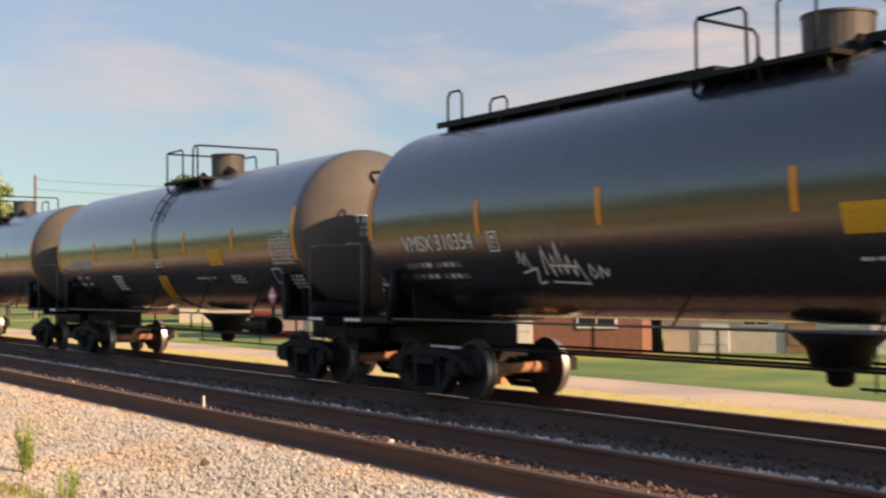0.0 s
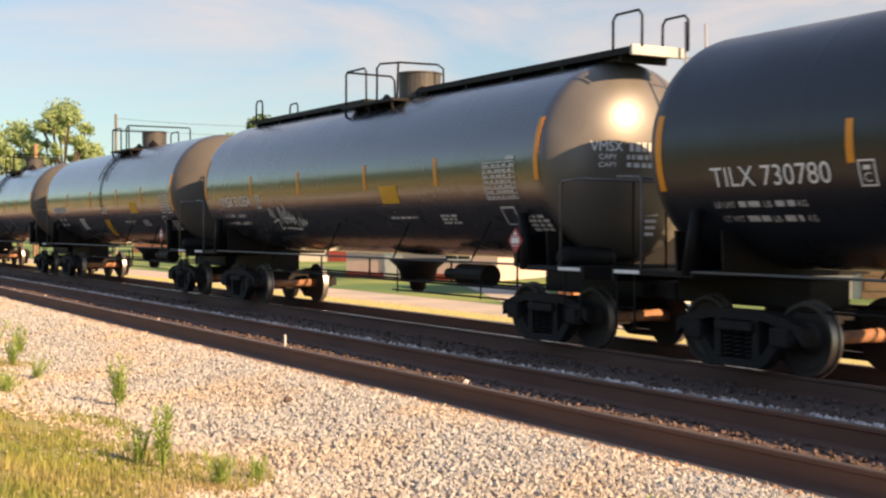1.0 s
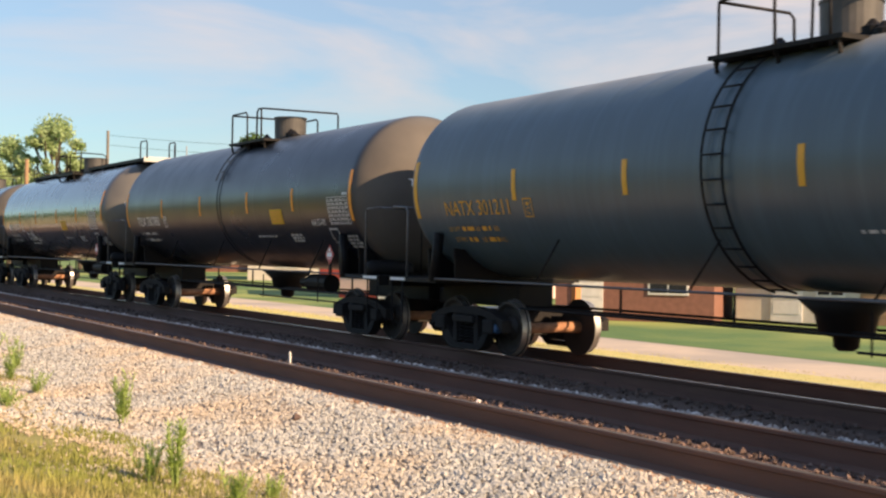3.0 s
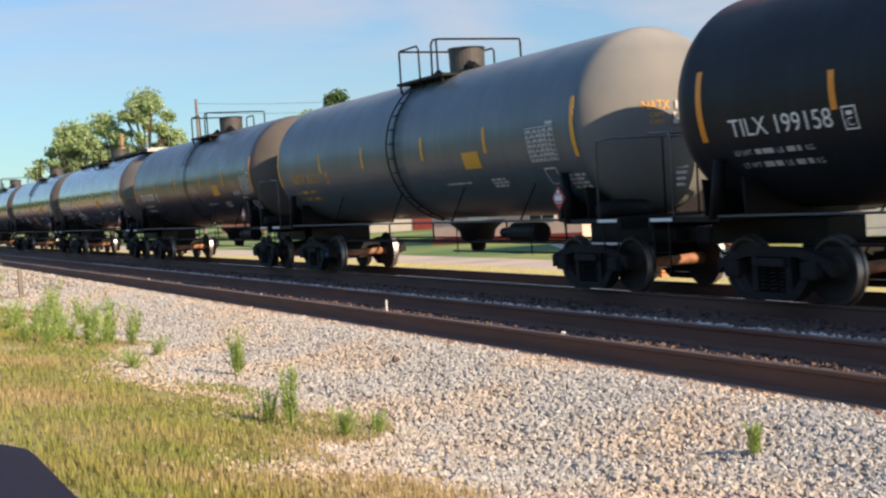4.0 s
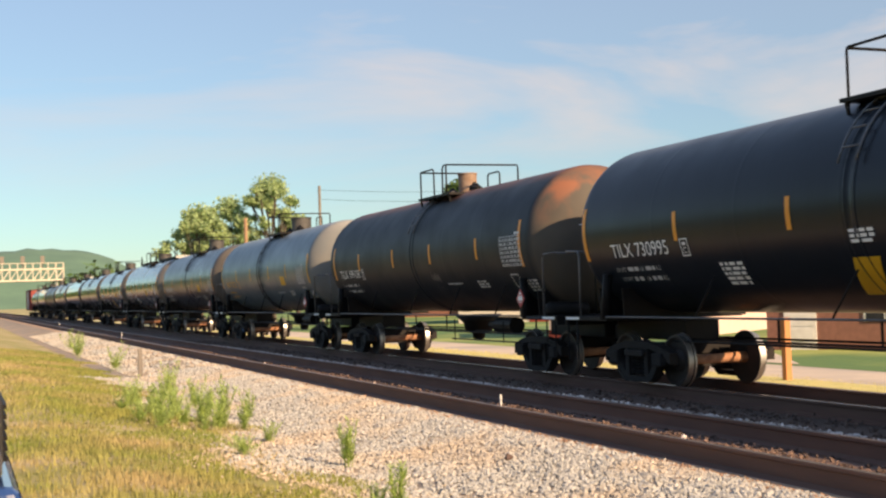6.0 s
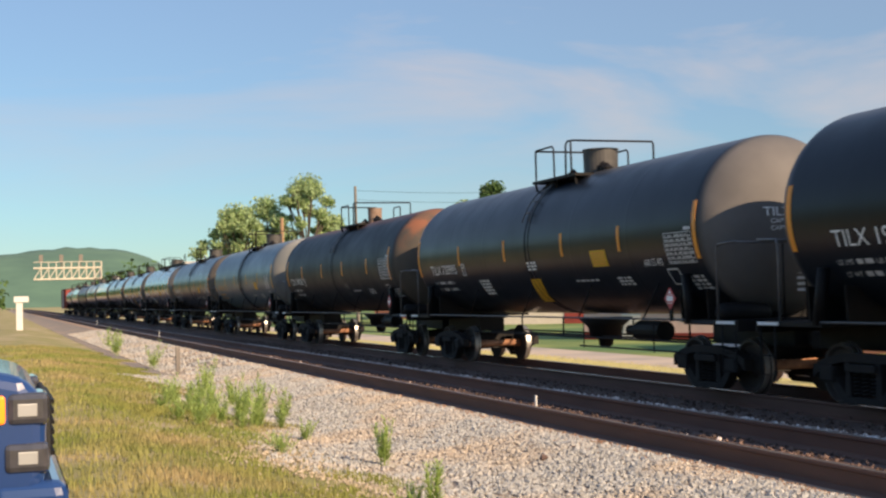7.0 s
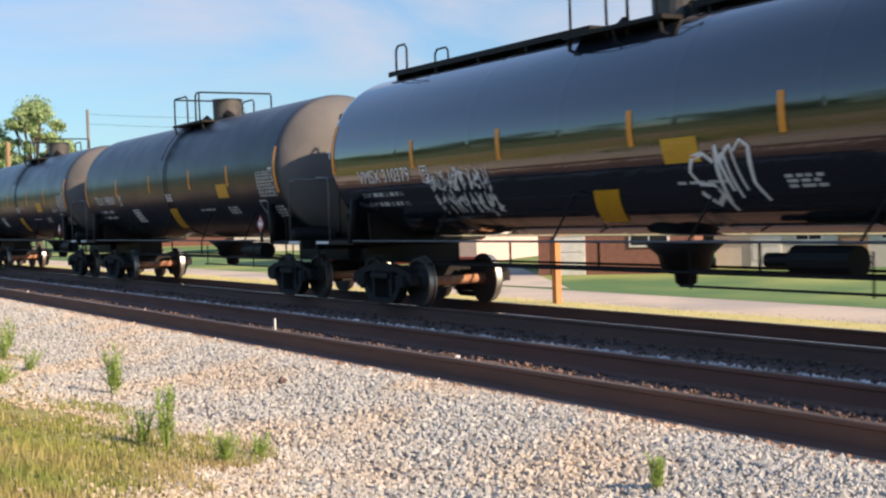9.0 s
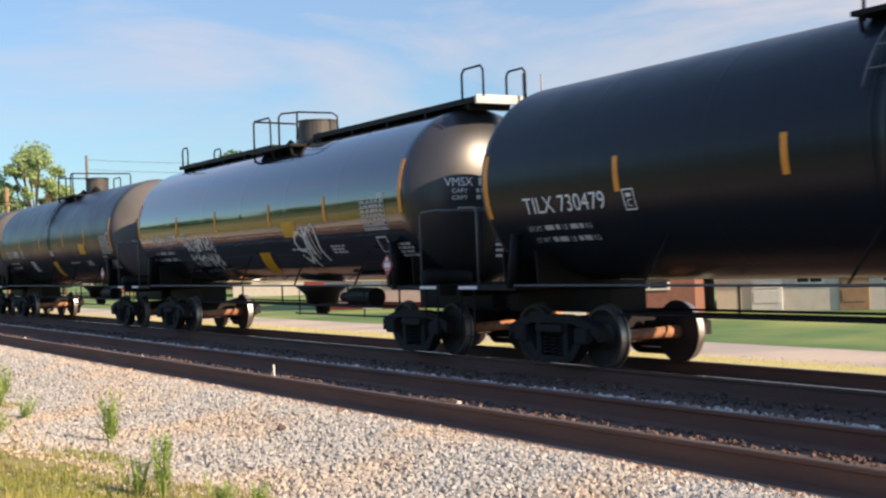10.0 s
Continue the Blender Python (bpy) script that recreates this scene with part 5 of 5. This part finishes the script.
def post(name, x, y, h, w, material, label, category):
    root = tagged(empty(name, pose(x, y, land(x, y))), label, category)
    part("shaft", box(bmesh.new(), -w / 2, w / 2, -w / 2, w / 2, -0.1, h, 0.015), material, root)
    return root


post("marker_post", 18.3, 25.2, 1.5, 0.17, M_WOODPOST, "upright orange-brown marker post in straw grass", "post")
post("wooden_stake", 4.78, 36.7, 0.85, 0.12, M_TIMBER, "weathered grey wooden stake at the ballast edge", "stake")
board = post("white_post", 1.3, 90.5, 1.9, 0.42, M_BOARD, "white trackside post with a white board", "sign post")
part("board", box(bmesh.new(), -0.35, 0.6, -0.3, -0.22, 1.85, 2.25, 0.02), M_BOARD, board)
for x, y, h in ((7.4, 17.0, 0.16), (7.4, 63.5, 0.5), (7.38, 105.0, 0.6)):
    root = tagged(empty("rail_clip_marker", pose(x, y, RAIL_N - 0.01 if h < 0.3 else land(x))), "small pale marker standing at the rail", "marker", group="rail markers")
    part("blade", box(bmesh.new(), -0.012, 0.012, -0.02, 0.02, 0, h, 0.004), M_BOARD, root)
stick = bmesh.new()
tube(stick, [(6.32, 6.22, 0.40), (6.52, 6.02, 0.6)], 0.006, 5)
tagged(part("dry_stalk", stick, M_TIMBER), "thin dry stalk leaning in the ballast", "stalk")
dark = stones("dark_stone", 1, lambda r: (6.0, 13.55), (0.07, 0.075), M_STONEDARK, "single dark stone lying on the ballast")
dark["kind"] = ""


# ---- houses beyond the road ----
def house(x, y, length, depth, wall_h, roof_h, wall, label, doors=(), windows=(), turn=52):
    root = tagged(empty("house", pose(x, y, 0, 0, 0, turn)), label, "house", group="houses beyond the road")
    part("wall", box(bmesh.new(), 0, depth, -length / 2, length / 2, 0, wall_h), wall, root)
    part("roof", prism(bmesh.new(), [(-0.6, wall_h + 0.004), (depth + 0.6, wall_h + 0.004), (depth / 2, wall_h + roof_h)], "y", -length / 2 - 0.5, length / 2 + 0.5), M_ROOF, root)
    for y0, w, h, m in doors:
        d = part("door", box(bmesh.new(), -0.06, -0.004, y0 - w / 2, y0 + w / 2, 0.02, h, 0.01), m, root)
        for k in range(1, 4):
            part("panel", box(bmesh.new(), -0.075, -0.062, y0 - w / 2 + 0.1, y0 + w / 2 - 0.1, h * k / 4 - h * 0.1, h * k / 4 + h * 0.1), m, d)
    for y0, w in windows:
        f = part("window", box(bmesh.new(), -0.05, -0.004, y0 - w / 2, y0 + w / 2, 0.95, 2.15, 0.01), M_BOARD, root)
        part("pane", box(bmesh.new(), -0.06, -0.052, y0 - w / 2 + 0.08, y0 - 0.03, 1.03, 2.07), M_GLASSDARK, f)
        part("pane", box(bmesh.new(), -0.06, -0.052, y0 + 0.03, y0 + w / 2 - 0.08, 1.03, 2.07), M_GLASSDARK, f)
    return root


pink = house(29.3, 53.2, 8, 9, 2.8, 2.2, M_PINK, "low pale pink house with a red base course", doors=((1.4, 1.0, 2.1, M_BOARD),), windows=((-2.0, 1.4),), turn=35)
part("base_course", box(bmesh.new(), -0.05, -0.003, -4.0, 4.0, 0.0, 0.32), M_REDPAINT, pink, "red base course")
house(28.1, 35.3, 5.5, 7, 2.7, 2.0, M_BRICK, "low red-brown brick house with a white door", doors=((1.6, 1.1, 2.1, M_BOARD),), windows=((-1.2, 1.4),), turn=42)
house(35.3, 30.8, 10, 8, 2.7, 2.0, M_SIDING, "cream house with white doors and dark windows", doors=((3.2, 1.1, 2.1, M_BOARD), (0.2, 1.0, 2.1, M_TANPOLE), (-2.6, 1.1, 2.1, M_BOARD)), windows=((1.7, 1.0), (-1.2, 1.0)), turn=35)
house(44, 83, 22, 9, 3.0, 2.0, M_SIDING, "long pale shed with a low roof", doors=((-6, 3.0, 2.4, M_BOARD), (4, 3.0, 2.4, M_REDPAINT)), windows=((-1, 1.6), (8, 1.6)))
house(44, 122, 18, 9, 3.0, 2.4, M_BRICK, "brick house further along the road", windows=((-5, 1.6), (0, 1.6), (5, 1.6)))


def vehicle_body(outline, half, material_fn=None, inset=0.0):
    bm = prism(bmesh.new(), outline, "y", -half, half)
    bmesh.ops.bevel(bm, geom=list(bm.edges), offset=0.07, segments=3, affect="EDGES", profile=0.55)
    return bm


def wheel_parts(root, x, y, r):
    t = part("wheel", lathe(bmesh.new(), [(-0.12, r * 0.62), (-0.11, r * 0.96), (-0.07, r), (0.07, r), (0.11, r * 0.96), (0.12, r * 0.62)], "y", 24), M_RUBBER, root)
    t.location = (x, y, r)
    part("rim", lathe(bmesh.new(), [(-0.1, r * 0.3), (-0.09, r * 0.6), (0.09, r * 0.6), (0.1, r * 0.3)], "y", 20), M_GALV, t)


def pickup(x, y, z):
    """A pickup standing nose towards the track; its nose points to +x."""
    root = tagged(empty("pickup_truck", pose(x, y, z)), "dark blue pickup truck with a glowing amber corner lamp", "pickup truck")
    part("body", vehicle_body([(-5.2, 0.5), (-0.12, 0.5), (-0.06, 0.62), (-0.05, 0.98), (-0.16, 1.10), (-0.5, 1.17), (-1.45, 1.22), (-1.6, 1.25), (-5.2, 1.25)], 0.98), M_TRUCKBLUE, root)
    part("cab", vehicle_body([(-3.9, 1.2), (-1.5, 1.2), (-2.25, 1.85), (-3.7, 1.87)], 0.86), M_TRUCKBLUE, root)
    part("side_glass", box(bmesh.new(), -3.5, -2.1, -0.90, -0.868, 1.3, 1.74, 0.01), M_GLASS, root)
    part("bumper", vehicle_body([(-0.35, 0.42), (0.03, 0.42), (0.07, 0.52), (0.04, 0.62), (-0.35, 0.62)], 1.0), M_TRUCKBLUE, root, "blue front bumper")
    g = part("grille", box(bmesh.new(), -0.06, -0.02, -0.62, 0.62, 0.68, 1.0, 0.02), M_RUBBER, root)
    for k in range(6):
        part("slat", box(bmesh.new(), -0.03, 0.0, -0.6, 0.6, 0.70 + 0.05 * k, 0.72 + 0.05 * k), M_STEEL, g)
    for s in (-1, 1):
        part("headlight", box(bmesh.new(), -0.25, -0.04, s * 0.83 - 0.172, s * 0.83 + 0.172, 0.88, 1.03, 0.03), M_LENS, root, "clear upper headlight")
        for z in (0.905, 0.685):
            part("reflector_bowl", box(bmesh.new(), -0.20, -0.10, s * 1.002 - 0.006, s * 1.002 + 0.006, z + 0.015, z + 0.075, 0.004), M_GALV, root, "bright reflector bowl")
        part("fog_light", box(bmesh.new(), -0.27, -0.038, s * 0.83 - 0.172, s * 0.83 + 0.172, 0.66, 0.80, 0.03), M_LENS, root, "clear lower lamp")
        part("turn_lamp", box(bmesh.new(), -0.38, -0.26, s * 0.98 - 0.03, s * 0.98 + 0.02, 0.89, 1.02, 0.015), M_AMBER, root, "lit amber corner lamp")
        for wx in (-1.0, -4.2):
            wheel_parts(root, wx, s * 0.86, 0.39)
        part("wheel_arch", prism(bmesh.new(), [(-1.0 + 0.5 * math.cos(a), 0.39 + 0.5 * math.sin(a)) for a in np.linspace(0, 3.14, 13)], "y", s * 0.985 - 0.005, s * 0.985 + 0.012), M_RUBBER, root)
    root.scale = (1.0, 1.0, 1.14)
    return root


def sedan(x, y, z):
    root = tagged(empty("parked_car", pose(x, y, z)), "dark plum saloon car parked on the grass", "car")
    part("body", vehicle_body([(-4.3, 0.25), (-0.1, 0.25), (0.0, 0.42), (-0.06, 0.58), (-0.3, 0.66), (-0.8, 0.73), (-1.35, 0.80), (-4.2, 0.86), (-4.3, 0.6)], 0.86), M_CARDARK, root)
    part("cab", vehicle_body([(-3.7, 0.8), (-1.3, 0.8), (-2.1, 1.34), (-3.0, 1.36)], 0.7), M_GLASS, root, "dark glazed cabin")
    for s in (-1, 1):
        for wx in (-0.85, -3.4):
            wheel_parts(root, wx, s * 0.76, 0.31)
    return root


pickup(0.24, 7.71, 0.73)
sedan(0.84, 5.44, 0.60)


# ---- weeds and grass ----
def weed(x, y, h, seed, spread=0.12, count=150):
    rng = np.random.default_rng(seed)
    root = tagged(empty("weed", pose(x, y, land(x, y))), "bright green leafy weed growing in the ballast edge", "weed", group="trackside weeds")
    vs, fs = [], []
    n = 7
    tips = []
    for k in range(n):
        a, l = rng.uniform(0, 6.28), rng.uniform(0.6, 1.0)
        o = spread * rng.uniform(0.1, 0.8)
        tips.append((o * math.cos(a), o * math.sin(a), h * l))
        part("stem", tube(bmesh.new(), [(o * 0.3 * math.cos(a), o * 0.3 * math.sin(a), -0.03), (o * 0.6 * math.cos(a), o * 0.6 * math.sin(a), h * l * 0.5), tips[-1]], 0.005, 4), M_WEED, root)
    for k in range(count):
        tx, ty, tz = tips[k % n]
        f = rng.uniform(0.12, 1.02)
        base = np.array((tx * f, ty * f, tz * f))
        a = rng.uniform(0, 6.28)
        d = np.array((math.cos(a), math.sin(a), rng.uniform(0.25, 1.5)))
        d /= np.linalg.norm(d)
        s = np.cross(d, (0, 0, 1))
        s /= np.linalg.norm(s)
        l = (0.03 + h * rng.uniform(0.1, 0.24)) * (1.15 - 0.5 * f)
        i = len(vs)
        vs += [tuple(base), tuple(base + d * l * 0.5 + s * l * 0.075), tuple(base + d * l), tuple(base + d * l * 0.5 - s * l * 0.075)]
        fs.append((i, i + 1, i + 2, i + 3))
    part("foliage", mesh_of("foliage", vs, fs, M_WEED), None, root)


WEEDS = [(4.5, 14.9, 0.6, 0.14), (3.6, 10.3, 0.5, 0.12), (3.45, 10.5, 0.32, 0.15), (3.8, 9.5, 0.3, 0.12), (4.25, 9.9, 0.2, 0.1), (5.85, 6.7, 0.24, 0.06), (3.7, 20.6, 0.6, 0.25),
         (3.3, 21.0, 0.5, 0.25), (4.0, 20.2, 0.45, 0.15), (4.25, 19.8, 0.4, 0.12), (4.2, 18.0, 0.3, 0.2), (3.0, 21.5, 0.5, 0.3), (4.6, 41, 0.8, 0.4), (4.4, 52, 0.9, 0.4), (4.7, 56, 0.8, 0.5), (4.9, 62, 0.9, 0.6),
         (4.55, 23.0, 0.7, 0.25), (4.3, 24.5, 0.6, 0.3), (4.8, 22.0, 0.5, 0.2), (3.9, 26, 0.6, 0.3), (4.5, 29.0, 0.7, 0.3), (3.35, 15.5, 0.25, 0.2), (3.55, 16.5, 0.2, 0.2)]
clump = random.Random(5)
WEEDS += [(clump.uniform(2.6, 4.1), clump.uniform(18.6, 23.5), clump.uniform(0.3, 0.6), clump.uniform(0.15, 0.3)) for _ in range(14)]
for k, (x, y, h, sp) in enumerate(WEEDS):
    weed(x - 0.06, y, h * 1.15, 40 + k, sp * 1.5, 330 if y < 16 else 300)


def blades(name, count, where, height, material, label, seed):
    rng = np.random.default_rng(seed)
    vs, fs = [], []
    for k in range(count):
        x, y = where(rng)
        a = rng.uniform(0, 6.28)
        h = rng.uniform(*height)
        w = 0.003 + 0.004 * h / height[1] + 0.0003 * max(0.0, y)
        lean = rng.uniform(0, 0.45) * h
        b = rng.uniform(0, 6.28)
        c, s = math.cos(a) * w, math.sin(a) * w
        z = land(x, y) - 0.01
        vs += [(x - c, y - s, z), (x + c, y + s, z), (x + lean * math.cos(b), y + lean * math.sin(b), z + h)]
        fs.append((3 * k, 3 * k + 1, 3 * k + 2))
    me = mesh_of(name, vs, fs, material)
    return tagged(part(name, me, None), label, "grass", kind="stuff")


def meadow(rng):
    """Grass that thins out in bare patches and towards the ballast."""
    while True:
        y = 5.0 + 50 * rng.random() ** 1.9
        edge = 3.75 + 0.45 * math.sin(y * 0.7) + 0.4 * math.sin(y * 1.9 + 1)
        x = edge - rng.exponential(1.9)
        bare = noise.noise((x * 0.8, y * 0.45, 2.0)) + 0.5 * noise.noise((x * 2.4, y * 1.6, 4.0))
        if bare < 0.25 + 0.5 * rng.random() - 0.55 * math.exp(-(edge - x) / 0.5):
            return x, y


blades("meadow_grass", 130000, meadow, (0.025, 0.11), M_BLADE, "patchy dry and green grass beside the ballast", 21)
blades("verge_grass", 20000, lambda r: (r.uniform(16.8, 19.4), r.uniform(8, 60)), (0.02, 0.07), M_STRAW, "sunlit straw-coloured grass along the far track", 22)


# ---- what moves ----
def motions():
    rows = [0.5 * k for k in range(21)]
    for root, start in CARS:
        walk(root, [(t, pose(C_T, start + SPEED * t, RAIL_T)) for t in rows])
    turn = math.degrees(SPEED / WHEEL_R)
    for n, (w, y) in enumerate(WHEELSETS):
        walk(w, [(k / 30, pose(0, y, WHEEL_R, -turn * k / 30 + 37 * n)) for k in range(301)])


motions()
